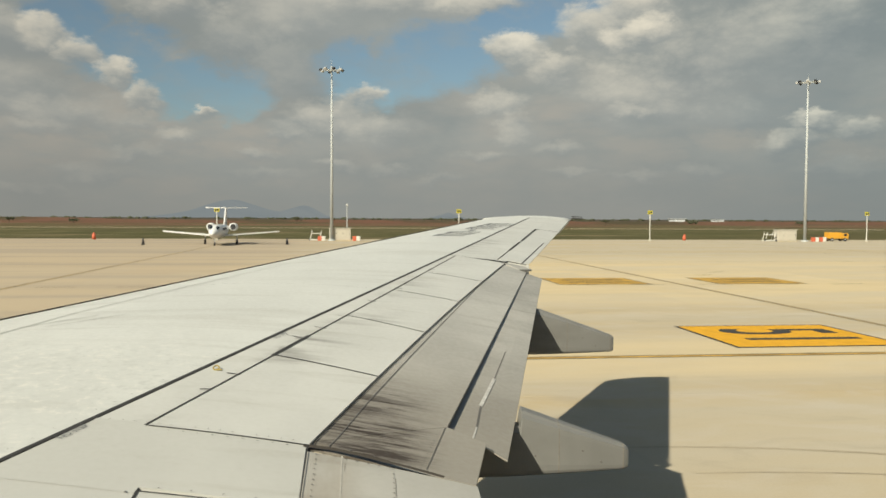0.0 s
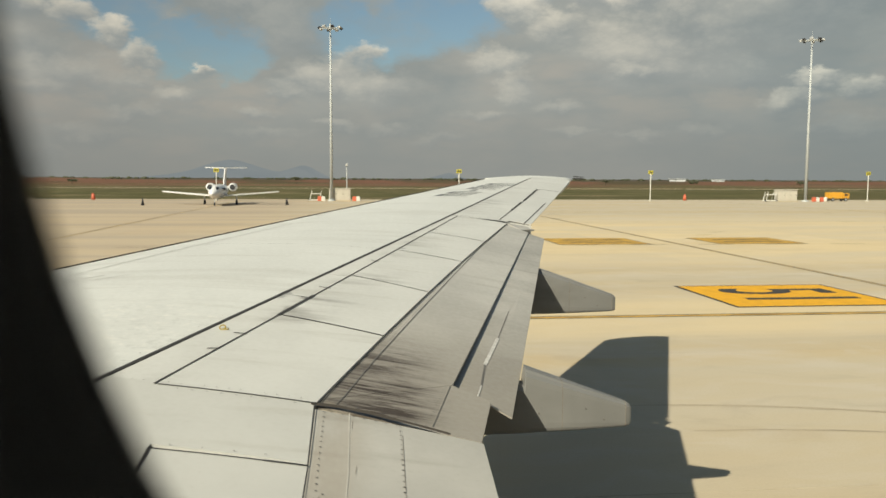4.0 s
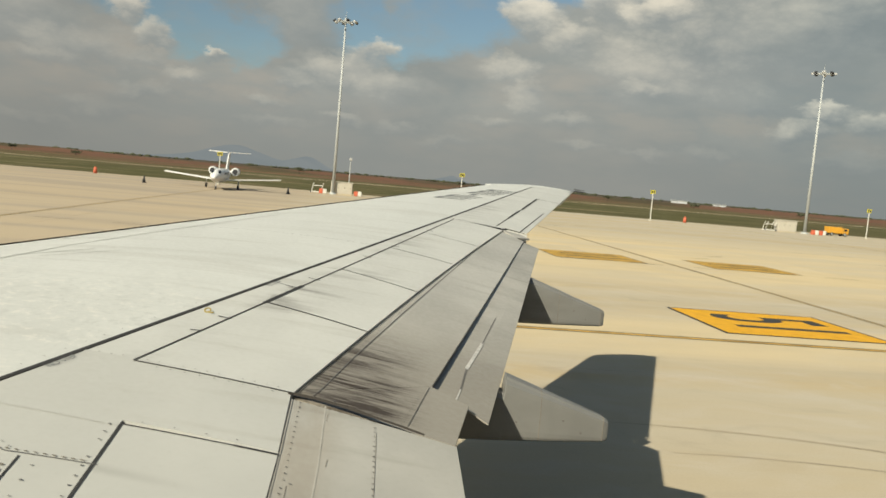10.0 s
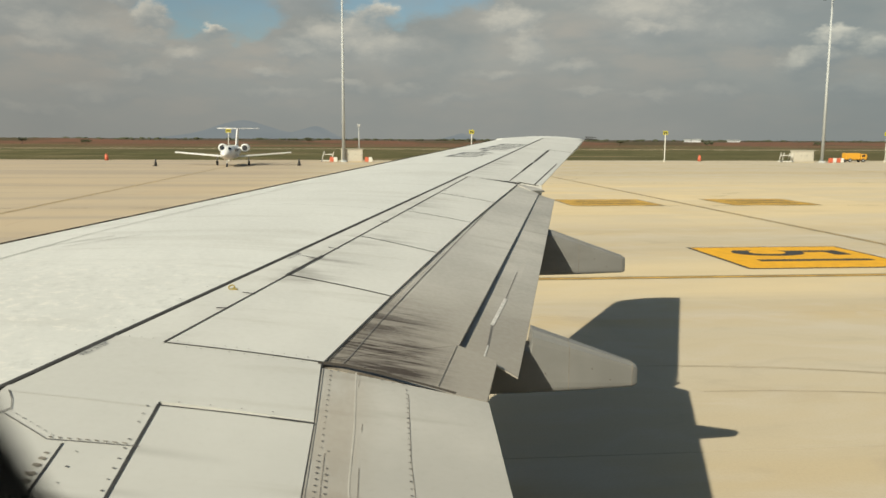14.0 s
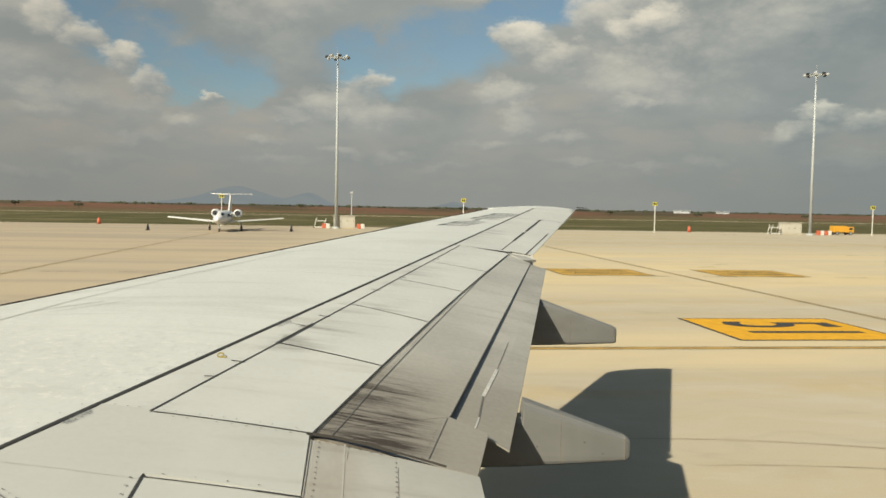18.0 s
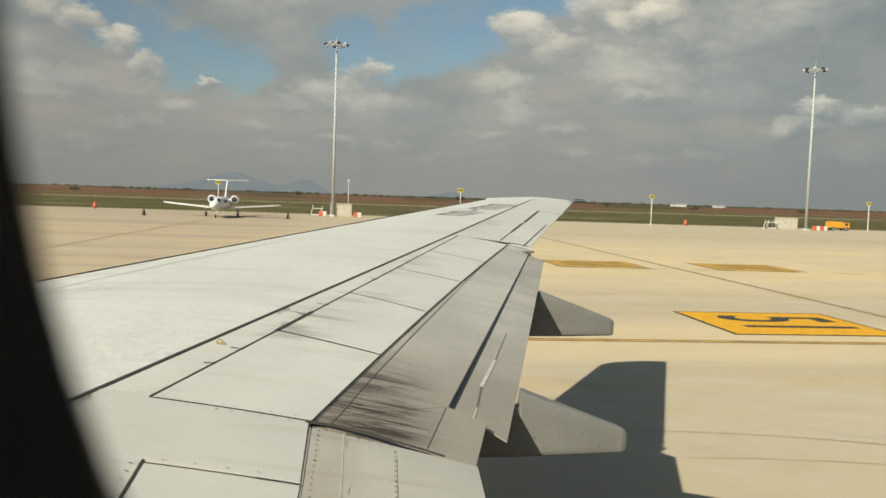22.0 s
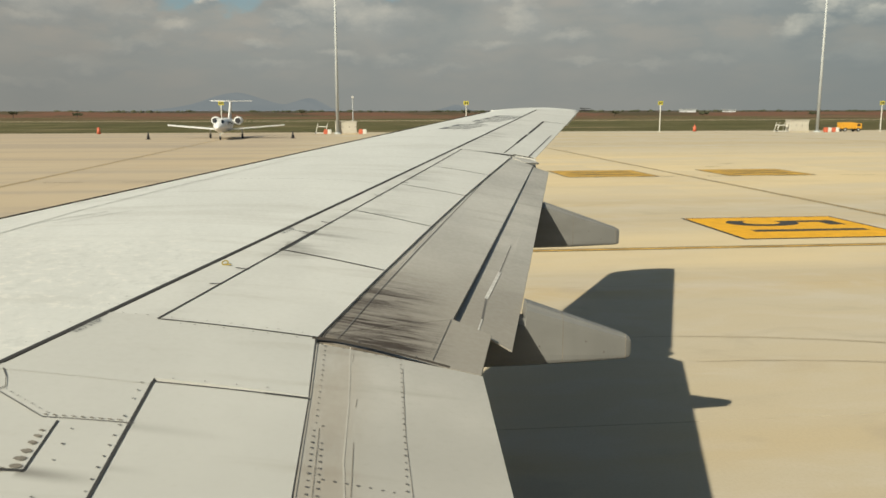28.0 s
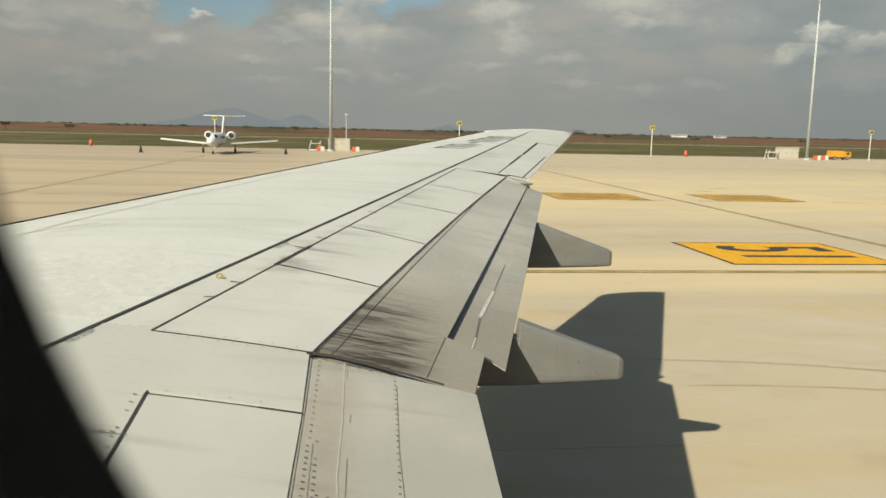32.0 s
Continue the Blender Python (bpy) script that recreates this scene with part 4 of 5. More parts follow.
def lettering(name, body, m, size, mat, parent, squeeze=1.0, drop=None, bold=0.0):
    """Flat built-in lettering as a mesh; drop lays each point on a surface."""
    curve = bpy.data.curves.new(name, "FONT")
    curve.body, curve.size, curve.align_x, curve.align_y = body, size, "CENTER", "CENTER"
    curve.offset = bold
    temp = bpy.data.objects.new(name, curve)
    scene.collection.objects.link(temp)
    me = bpy.data.meshes.new_from_object(temp.evaluated_get(bpy.context.evaluated_depsgraph_get()))
    bpy.data.objects.remove(temp)
    me.transform(m @ Matrix.Diagonal((squeeze, 1, 1, 1)))
    if drop:
        for v in me.vertices:
            v.co.z = drop(v.co.x, v.co.y) + 0.004
    me.materials.clear()
    me.materials.append(mat)
    ob = new(name, me)
    ob.parent = parent
    return ob


for x, y in ((-1.433, 3.13), (-0.968, 4.854)):
    lettering("no_step_lettering", "NO STEP", Matrix.Translation((x, y, 0)) @ Matrix.Rotation(math.atan2(1, 0.268), 4, "Z"), 0.045, M_MARK, wing, 0.9, top_z)

# the registration, as plain bars
for k in range(6):
    y0 = 10.75 + 0.37 * k
    if k == 2:
        bars = [(0.80, 0.88, 0.04, 0.22)]
    else:
        bars = [(0.64, 1.06, 0.0, 0.055), (0.64, 1.06, 0.20, 0.255), (0.64, 0.71, 0.055, 0.20)]
    for near, far, a, b in bars:
        part("registration_bar", slab_of([(x_lead(y0 + a) + near, y0 + a), (x_lead(y0 + b) + near, y0 + b), (x_lead(y0 + b) + far, y0 + b), (x_lead(y0 + a) + far, y0 + a)], top_z, 0.001, 2, 3, 0.0, 0.004), M_MARK, wing, "grey marking bar")

# ---- the body of the aircraft, round the camera ----
fuselage = thing("fuselage", "airliner cabin wall with an oval window", "aircraft body")
bm = bmesh.new()
CY, CZ, RAD = -1.55, 3.35, 1.88
xs = [-9, -6, -3, -1.2, -0.2, 0.29, 1.2, 3, 6, 9]
angles = [k * math.pi / 36 for k in range(72)]
ring = [[bm.verts.new((x, CY + RAD * math.cos(a), CZ + RAD * math.sin(a))) for a in angles] for x in xs]
for i in range(len(xs) - 1):
    for k in range(72):
        mid = CZ + RAD * math.sin(angles[k] + math.pi / 72)
        # unseen openings opposite, added to let light in and brighten the surround
        if xs[i] in (-3, -0.2, 1.2, 3) and 3.55 < mid < 3.95 and math.cos(angles[k]) < 0:
            continue
        if xs[i] == -0.2 and 3.5 < mid < 4.02 and math.cos(angles[k]) > 0:
            continue
        n = (k + 1) % 72
        bm.faces.new((ring[i][k], ring[i][n], ring[i + 1][n], ring[i + 1][k]))
bm.faces.new(ring[0])
bm.faces.new(ring[-1])
part("skin", bm, M_SKIN_LOW_BOUNCE, fuselage, smooth=True)


def window_surround():
    """Inner wall panel with the oval opening and a rounded lip."""
    bm = bmesh.new()
    n = 72
    loops = []
    for grow, y in ((4.5, 0.16), (1.25, 0.125), (1.10, 0.106), (1.03, 0.100), (1.0, 0.102), (1.06, 0.108)):
        loops.append([bm.verts.new((0.0417 + 0.125 * grow * math.cos(2 * math.pi * k / n), y, 3.76 + 0.18 * grow * math.sin(2 * math.pi * k / n))) for k in range(n)])
    for r, s in zip(loops, loops[1:]):
        for k in range(n):
            m = (k + 1) % n
            bm.faces.new((r[k], r[m], s[m], s[k]))
    return bm


part("window_surround", window_surround(), M_CABIN, fuselage, "dark oval window surround")


# ---- the ground ----
TURN = radians(6.5)
GROUND = Matrix.Rotation(TURN, 4, "Z")


def at(s, d, z=0.0, turn=0.0):
    return GROUND @ pose(s, d, z, 0, 0, turn)


bm = bmesh.new()
bmesh.ops.create_grid(bm, x_segments=60, y_segments=60, size=4600)
ground = part("ground", bm, M_GRASS)
ground.matrix_world = GROUND @ Matrix.Translation((0, 0, -0.25))
tagged(ground, "dry grassland and red soil reaching the horizon", "ground", kind="structure")

EDGE = 141.0
LANES = [1.43 + 7.5 * k for k in range(9)]
apron = thing("apron", "pale yellowish concrete airport apron", "apron", GROUND, kind="structure")
part("far_slab", boxed(-900, LANES[-1], -0.3, 900, EDGE, 0.0), M_CONCRETE, apron)
part("far_slab", boxed(-900, -120, -0.3, 900, LANES[0], 0.0), M_CONCRETE, apron)
part("side_slab", boxed(-900, LANES[0], -0.3, -120, LANES[-1], 0.0), M_CONCRETE, apron)
part("side_slab", boxed(180, LANES[0], -0.3, 900, LANES[-1], 0.0), M_CONCRETE, apron)
part("joint_filler", boxed(-120, LANES[0], -0.3, 180, LANES[-1], -0.012), M_BLACK_OLD, apron)


def flat_on(name, s0, d0, s1, d1, mat, parent, lift=0.004, label=""):
    bm = bmesh.new()
    bm.faces.new([bm.verts.new(v) for v in ((s0, d0, lift), (s1, d0, lift), (s1, d1, lift), (s0, d1, lift))])
    return part(name, bm, mat, parent, label)


# painted lines
def line_thing(name, label):
    return thing(name, label, "road marking", GROUND, kind="structure")


edge_line = line_thing("taxi_line", "thin yellow line with dark borders painted along the concrete")
for d in (20.84, 21.14):
    flat_on("dark_border", -300, d - 0.05, 300, d + 0.05, M_BLACK_OLD, edge_line)
flat_on("stripe", -300, 20.89, 300, 21.09, M_LINE_OLD, edge_line, 0.003)
for s in (-60.0, -17.5, 18.65, 60.0, 101.0):
    lead = line_thing("lead_in_line", "long yellow lead-in line with dark borders")
    flat_on("stripe", s - 0.06, 21.3, s + 0.06, 135, M_LINE_PALE, lead, 0.006)
    flat_on("dark_border", s - 0.15, 21.3, s - 0.06, 135, M_BLACK_OLD, lead, 0.005)
    flat_on("dark_border", s + 0.06, 21.3, s + 0.15, 135, M_BLACK_OLD, lead, 0.005)
for s in (25.0, 66.0):
    lead = line_thing("lead_in_line", "broad yellow lead-in line with black borders")
    flat_on("stripe", s - 0.1, 3, s + 0.1, 20.7, M_LINE, lead, 0.006)
    flat_on("dark_border", s - 0.28, 3, s - 0.1, 20.7, M_BLACK, lead, 0.005)
    flat_on("dark_border", s + 0.1, 3, s + 0.28, 20.7, M_BLACK, lead, 0.005)

# dashed edge of the roadway
dashes = line_thing("dashed_line", "row of thin dark dashes on the concrete")
for k in range(-24, 34):
    flat_on("dash", 19.7 + 4.0 * k, 44.14, 21.75 + 4.0 * k, 44.28, M_BLACK_OLD, dashes)


def stand_marking(s, d, wide, deep, body, up, bright, label):
    """A yellow box with a black edge and a stand number, painted on the concrete."""
    m = thing("stand_marking", label, "road marking", at(s, d), group="stand markings", kind="structure")
    flat_on("black_edge", -0.12, -0.12, wide + 0.12, deep + 0.12, M_BLACK if bright else M_BLACK_OLD, m, 0.008)
    flat_on("yellow_box", 0, 0, wide, deep, M_LINE if bright else M_LINE_OLD, m, 0.012)
    turn = Matrix.Translation((wide / 2, deep / 2, 0.016)) @ Matrix.Rotation(up, 4, "Z") @ Matrix.Diagonal((0.95, 1.15, 1, 1))
    lettering("stand_number", body, turn, 4.6, M_BLACK if bright else M_BLACK_WORN, m, 0.72, None, 0.05)
    return m


LEFT_UP = radians(90)
RIGHT_UP = -LEFT_UP
stand_marking(17.25, 15.3, 5.2, 4.4, "49", RIGHT_UP, True, "bright yellow painted box with black stand number 49")
stand_marking(26.9, 15.3, 5.2, 4.4, "49", LEFT_UP, True, "bright yellow painted box with black stand number 49")
stand_marking(11.2, 22.3, 5.2, 4.45, "51", RIGHT_UP, True, "bright yellow painted box with black stand number 51")
stand_marking(21, 22.3, 5.2, 4.45, "51", LEFT_UP, True, "bright yellow painted box with black stand number 51")
stand_marking(58.6, 15.3, 5.2, 4.4, "41", RIGHT_UP, True, "bright yellow painted box with black stand number 41")
stand_marking(52.6, 22.3, 5.2, 4.45, "52", RIGHT_UP, True, "bright yellow painted box with black stand number 52")
for s in (11.7, 21.1, 54.0, 63.5, -36.0, 96.0):
    stand_marking(s, 44.5, 5.2, 4.6, "11", RIGHT_UP, False, "worn yellow painted box on the concrete")

# chequered guide line and its dashes, farther along
zebra = line_thing("chequered_line", "white dashes in staggered pairs with black edges")
for k in range(22):
    for side in (0, 1):
        s0 = 97.0 + side * 0.35
        d0 = 4.0 + 2.4 * k + side * 1.2
        flat_on("black_edge", s0 - 0.1, d0 - 0.06, s0 + 0.42, d0 + 1.26, M_BLACK, zebra, 0.005)
        flat_on("white_dash", s0, d0, s0 + 0.32, d0 + 1.2, M_WHITE, zebra, 0.008)

# scuffs and skid marks
skids = line_thing("tyre_marks", "faint dark tyre marks and scuffs on the concrete")
for k in range(26):
    s, d, l = random.uniform(2, 60), random.uniform(6, 110), random.uniform(0.4, 3.0)
    bm = bmesh.new()
    a = random.uniform(-0.5, 0.5)
    wv = random.uniform(0.03, 0.12)
    pts = [(s + l * q * math.cos(a), d + l * q * math.sin(a) + 0.15 * l * q * q) for q in (0, 0.33, 0.66, 1)]
    vs = [(bm.verts.new((x, y - wv * h, 0.005)), bm.verts.new((x, y + wv * h, 0.005))) for (x, y), h in zip(pts, (0.3, 1, 0.9, 0.2))]
    for p, q in zip(vs, vs[1:]):
        bm.faces.new((p[0], q[0], q[1], p[1]))
    part("tyre_mark", bm, M_BLACK_OLD, skids)


for s0, d0, run, bend, wide in ((4.2, 12.6, 9.0, -3.4, 0.10), (5.0, 11.2, 8.0, -2.6, 0.07), (-40.0, 66.0, 120.0, 5.0, 0.3), (-30.0, 88.0, 130.0, -6.0, 0.35)):
    bm = bmesh.new()
    vs = []
    for k in range(17):
        q = k / 16
        half = wide * (0.35 + 0.65 * math.sin(math.pi * q)) / 2
        x, y = s0 + run * q, d0 + bend * q * q
        vs.append((bm.verts.new((x, y - half, 0.005)), bm.verts.new((x, y + half, 0.005))))
    for p, q in zip(vs, vs[1:]):
        bm.faces.new((p[0], q[0], q[1], p[1]))
    part("tyre_mark", bm, M_SKID, skids)


# ---- masts ----
def light_mast():
    m = thing("light_mast", "tall slim grey floodlight mast with a ring of lamps", "light mast", group="light masts")
    part("pole", rods(((0, 0, 0), (0, 0, 27.0), 0.27, 0.11, 14)), M_MAST, m, smooth=True)
    part("base_plate", rods(((0, 0, 0), (0, 0, 0.25), 0.6, 0.5, 12)), M_MAST, m)
    bm = bmesh.new()
    rod(bm, (0, 0, 26.8), (0, 0, 27.5), 0.24, 0.18)
    for k in range(8):
        a = math.pi * k / 4 + 0.2
        rod(bm, (0, 0, 26.9), (1.55 * math.cos(a), 1.55 * math.sin(a), 26.9), 0.05, 0.05, 6)
    for k in range(24):
        a, b = 2 * math.pi * k / 24, 2 * math.pi * (k + 1) / 24
        rod(bm, (1.0 * math.cos(a), 1.0 * math.sin(a), 26.9), (1.0 * math.cos(b), 1.0 * math.sin(b), 26.9), 0.05, 0.05, 5)
    part("head_frame", bm, M_MAST, m)
    for k in range(8):
        a = math.pi * k / 4 + 0.2
        lamp = boxed(-0.20, -0.26, -0.16, 0.20, 0.26, 0.16, bevel=0.04)
        bmesh.ops.transform(lamp, verts=lamp.verts[:], matrix=Matrix.Translation((1.75 * math.cos(a), 1.75 * math.sin(a), 26.92)) @ Matrix.Rotation(a, 4, "Z") @ Matrix.Rotation(0.6, 4, "Y"))
        part("floodlight", lamp, M_LAMP if k % 2 else M_DARK, m)
    part("lightning_rod", rods(((0, 0, 27.4), (0, 0, 28.6), 0.025, 0.015, 6)), M_MAST, m)
    return m


mast = light_mast()
MAST_D = 130.3
S1 = -3.0
STEP = 79.7
mast.matrix_world = at(S1, MAST_D)
for k in (-2, -1, 1, 2):
    copy_thing(mast, at(S1 + STEP * k, MAST_D))


def power_cabinet():
    m = thing("power_cabinet", "cream metal electrical cabinet beside a light mast", "cabinet", group="mast cabinets")
    body = part("body", boxed(-1.7, -0.7, 0.15, 1.7, 0.7, 1.95, bevel=0.04), M_CABINET, m)
    part("plinth", boxed(-1.8, -0.8, 0, 1.8, 0.8, 0.16, bevel=0.02), M_CONCRETE, m)
    part("roof", boxed(-1.8, -0.82, 1.94, 1.8, 0.82, 2.05, bevel=0.02), M_CABINET, m)
    for x0, x1 in ((-1.6, -0.45), (-0.38, 0.62), (0.7, 1.6)):
        door = part("door", boxed(x0, -0.735, 0.28, x1, -0.70, 1.85, bevel=0.01), M_CABINET, m)
        part("handle", boxed(x1 - 0.16, -0.76, 1.0, x1 - 0.1, -0.736, 1.25), M_DARK, door)
    return m


def barrier():
    m = thing("water_barrier", "low red and white plastic barrier", "barrier", group="red and white barriers")
    part("block", boxed(-0.6, -0.25, 0, 0.0, 0.25, 0.75, bevel=0.06), M_ORANGE, m)
    part("white_block", boxed(0.02, -0.25, 0, 0.6, 0.25, 0.75, bevel=0.06), M_WHITE, m)
    return m


def step_stand():
    m = thing("step_stand", "white tubular wheeled maintenance stand", "stand", group="maintenance stands")
    for x in (-0.9, 0.6):
        for y in (-0.5, 0.5):
            part("upright", rods(((x, y, 0), (x + 0.4, y, 1.6), 0.05)), M_WHITE, m)
    part("platform", boxed(-0.5, -0.55, 1.1, 1.0, 0.55, 1.2, bevel=0.02), M_WHITE, m)
    for y in (-0.5, 0.5):
        part("base_rail", rods(((-1.0, y, 0.15), (1.1, y, 0.15), 0.08)), M_WHITE, m)
    for x in (-0.9, 1.0):
        part("wheel", rods(((x, -0.56, 0.17), (x, -0.44, 0.17), 0.17, 0.17, 12)), M_DARK, m)
    return m


cab, bar, stand = power_cabinet(), barrier(), step_stand()
first = True
for k in (-1, 0, 1):
    s = S1 + STEP * k
    side = -3.0 if k == 1 else 1.3
    spots = ((cab, s + side, MAST_D + 1.0), (stand, s - 2.6 if k < 1 else s - 6.0, MAST_D + 0.8), (bar, s + 3.9 if k < 1 else s + 1.6, MAST_D - 0.4), (bar, s - 1.6 if k < 1 else s + 3.2, MAST_D))
    for n, (ob, a, d) in enumerate(spots):
        if first and n < 3:
            ob.matrix_world = at(a, d)
        else:
            copy_thing(ob, at(a, d))
    first = False


def lamp_post():
    m = thing("camera_post", "slim grey post with a small box on top", "post", group="slim posts")
    part("pole", rods(((0, 0, 0), (0, 0, 5.6), 0.09, 0.07, 8)), M_MAST, m)
    part("head", boxed(-0.22, -0.22, 5.55, 0.22, 0.22, 5.95, bevel=0.04), M_LAMP, m)
    return m


slim = lamp_post()
slim.matrix_world = at(S1 + 2.4, MAST_D + 2)
copy_thing(slim, at(S1 - STEP + 3.4, MAST_D + 2))


def sign_post():
    m = thing("sign_post", "white post with a small yellow sign on top", "sign", group="apron sign posts")
    part("post", rods(((0, 0, 0), (0, 0, 4.6), 0.08, 0.075)), M_WHITE, m)
    part("foot", rods(((0, 0, 0), (0, 0, 0.2), 0.3, 0.26)), M_CABINET, m)
    panel = part("sign_panel", boxed(-0.42, -0.06, 4.5, 0.42, 0.06, 5.15, bevel=0.03), M_SIGN_YELLOW, m)
    for x in (-0.28, 0.04):
        part("marking_bar", boxed(x, -0.075, 4.68, x + 0.22, -0.062, 4.98), M_BLACK, panel)
    return m


post = sign_post()
spots = [-59.5, -21.3, 17.8, 50.6, 90.1]
post.matrix_world = at(spots[0], 133.5)
for s in spots[1:] + [spots[0] - 38, spots[-1] + 38]:
    copy_thing(post, at(s, 133.5))


def drum():
    m = thing("marker_drum", "small red plastic marker drum", "marker drum", group="red marker drums")
    part("body", rods(((0, 0, 0), (0, 0, 0.9), 0.3, 0.24, 14)), M_ORANGE, m, smooth=True)
    part("cap", rods(((0, 0, 0.9), (0, 0, 1.1), 0.12, 0.08, 10)), M_ORANGE, m)
    return m


red = drum()
red.matrix_world = at(-41, 136)
for s in (58, 128, -130):
    copy_thing(red, at(s, 136.5))


def small_truck():
    """A yellow airport service truck."""
    m = thing("service_truck", "small yellow airport service truck parked by the mast", "truck")
    part("cab", boxed(0.9, -0.85, 0.55, 2.4, 0.85, 1.75, bevel=0.15), M_SIGN_ORANGE, m)
    part("windscreen", boxed(2.25, -0.75, 1.15, 2.43, 0.75, 1.62, bevel=0.03), M_GLASS, m)
    part("load_bed", boxed(-2.3, -0.9, 0.6, 0.8, 0.9, 1.95, bevel=0.08), M_SIGN_ORANGE, m)
    part("side_window", boxed(1.2, -0.88, 1.15, 1.95, -0.84, 1.6), M_GLASS, m)
    for x in (-1.5, 1.5):
        for y in (-0.8, 0.8):
            wheel = part("wheel", rods(((x, y - 0.12, 0.4), (x, y + 0.12, 0.4), 0.4, 0.4, 16)), M_DARK, m)
            part("hub", rods(((x, y - 0.13, 0.4), (x, y + 0.13, 0.4), 0.18, 0.18, 10)), M_MAST, wheel)
    return m


truck = small_truck()
truck.matrix_world = at(S1 + STEP + 7.6, MAST_D + 3) @ Matrix.Diagonal((0.8, 0.8, 0.8, 1))

# ---- the parked jet ----
def tube(sections, sides=20):
    """A closed body through rings given as (along, height, half width, half height)."""
    bm = bmesh.new()
    rows = []
    for y, z, hw, hh in sections:
        rows.append([bm.verts.new((hw * math.cos(2 * math.pi * k / sides), y, z + hh * math.sin(2 * math.pi * k / sides))) for k in range(sides)])
    for r, s in zip(rows, rows[1:]):
        for k in range(sides):
            n = (k + 1) % sides
            bm.faces.new((r[k], r[n], s[n], s[k]))
    bm.faces.new(rows[0])
    bm.faces.new(list(reversed(rows[-1])))
    return bm


def blade(points, thick):
    """A flat tapered surface: plan corners with heights, thickened."""
    bm = bmesh.new()
    up = [bm.verts.new(Vector(p) + Vector(thick) * 0.5) for p in points]
    low = [bm.verts.new(Vector(p) - Vector(thick) * 0.5) for p in points]
    bm.faces.new(up)
    bm.faces.new(low[::-1])
    for k in range(len(points)):
        n = (k + 1) % len(points)
        bm.faces.new((up[n], up[k], low[k], low[n]))
    return bm


def business_jet():
    j = thing("business_jet", "small white twin-engine jet with a T-tail parked on the apron", "aircraft")
    body = part("fuselage", tube(((-7.0, 1.55, 0.05, 0.05), (-6.6, 1.58, 0.35, 0.3), (-5.8, 1.62, 0.62, 0.55), (-4.8, 1.75, 0.82, 0.85), (-3.5, 1.8, 0.88, 0.92), (2.0, 1.8, 0.88, 0.92), (4.0, 1.95, 0.75, 0.75), (5.8, 2.2, 0.45, 0.45), (7.0, 2.4, 0.12, 0.15))), M_JET, j, smooth=True)
    part("windscreen", tube(((-5.75, 2.02, 0.42, 0.1), (-5.3, 2.2, 0.62, 0.16), (-4.9, 2.4, 0.60, 0.14)), 12), M_GLASS, body)
    for side in (-1, 1):
        for k in range(5):
            part("cabin_window", boxed(side * 0.86 - 0.03, -3.4 + 0.95 * k, 1.95, side * 0.86 + 0.03, -3.05 + 0.95 * k, 2.3, bevel=0.02), M_GLASS, body)
        part("wing", blade(((side * 0.6, -0.9, 1.2), (side * 7.7, 1.6, 1.75), (side * 7.7, 2.6, 1.75), (side * 0.6, 2.2, 1.2)), (0, 0, 0.16)), M_JET, j)
        nacelle = part("engine", tube(((1.9, 2.35, 0.46, 0.46), (2.1, 2.35, 0.55, 0.55), (3.6, 2.35, 0.52, 0.52), (4.6, 2.35, 0.34, 0.34))), M_JET, j, smooth=True)
        nacelle.location = (side * 1.5, 0, 0)
        # a solid dark disc paints the shade inside the intake
        part("intake_shade_disc", tube(((1.86, 2.35, 0.38, 0.38), (1.95, 2.35, 0.36, 0.36)), 16), M_DARK, nacelle)
        part("pylon", boxed(min(side * 0.6, side * 1.3), 2.4, 2.25, max(side * 0.6, side * 1.3), 3.9, 2.45, bevel=0.02), M_JET, j)
        part("tailplane", blade(((side * 0.05, 6.3, 5.0), (side * 2.9, 7.4, 5.05), (side * 2.9, 8.0, 5.05), (side * 0.05, 7.7, 5.0)), (0, 0, 0.1)), M_JET, j)
        leg = part("main_gear_leg", rods(((side * 2.1, 1.2, 1.2), (side * 2.1, 1.2, 0.3), 0.09)), M_MAST, j)
        part("wheel", rods(((side * 2.1 - 0.12, 1.2, 0.3), (side * 2.1 + 0.12, 1.2, 0.3), 0.3, 0.3, 16)), M_DARK, leg)
    part("fin", blade(((0, 4.2, 2.6), (0, 6.4, 5.0), (0, 7.6, 5.0), (0, 6.8, 2.5)), (0.16, 0, 0)), M_JET, j)
    leg = part("nose_gear_leg", rods(((0, -5.0, 1.2), (0, -5.0, 0.25), 0.07)), M_MAST, j)
    part("wheel", rods(((-0.09, -5.0, 0.23), (0.09, -5.0, 0.23), 0.23, 0.23, 14)), M_DARK, leg)
    return j


jet = business_jet()
jet.matrix_world = at(-17.5, 112.0, 0, 1.5)


def cone():
    m = thing("traffic_cone", "small dark cone beside the parked jet", "cone", group="cones by the jet")
    part("cone", rods(((0, 0, 0.04), (0, 0, 0.95), 0.22, 0.06, 12)), M_DARK, m, smooth=True)
    part("base", boxed(-0.3, -0.3, 0, 0.3, 0.3, 0.05, bevel=0.01), M_DARK, m)
    return m


one = cone()
one.matrix_world = at(-27.0, 110)
copy_thing(one, at(-8.6, 112))


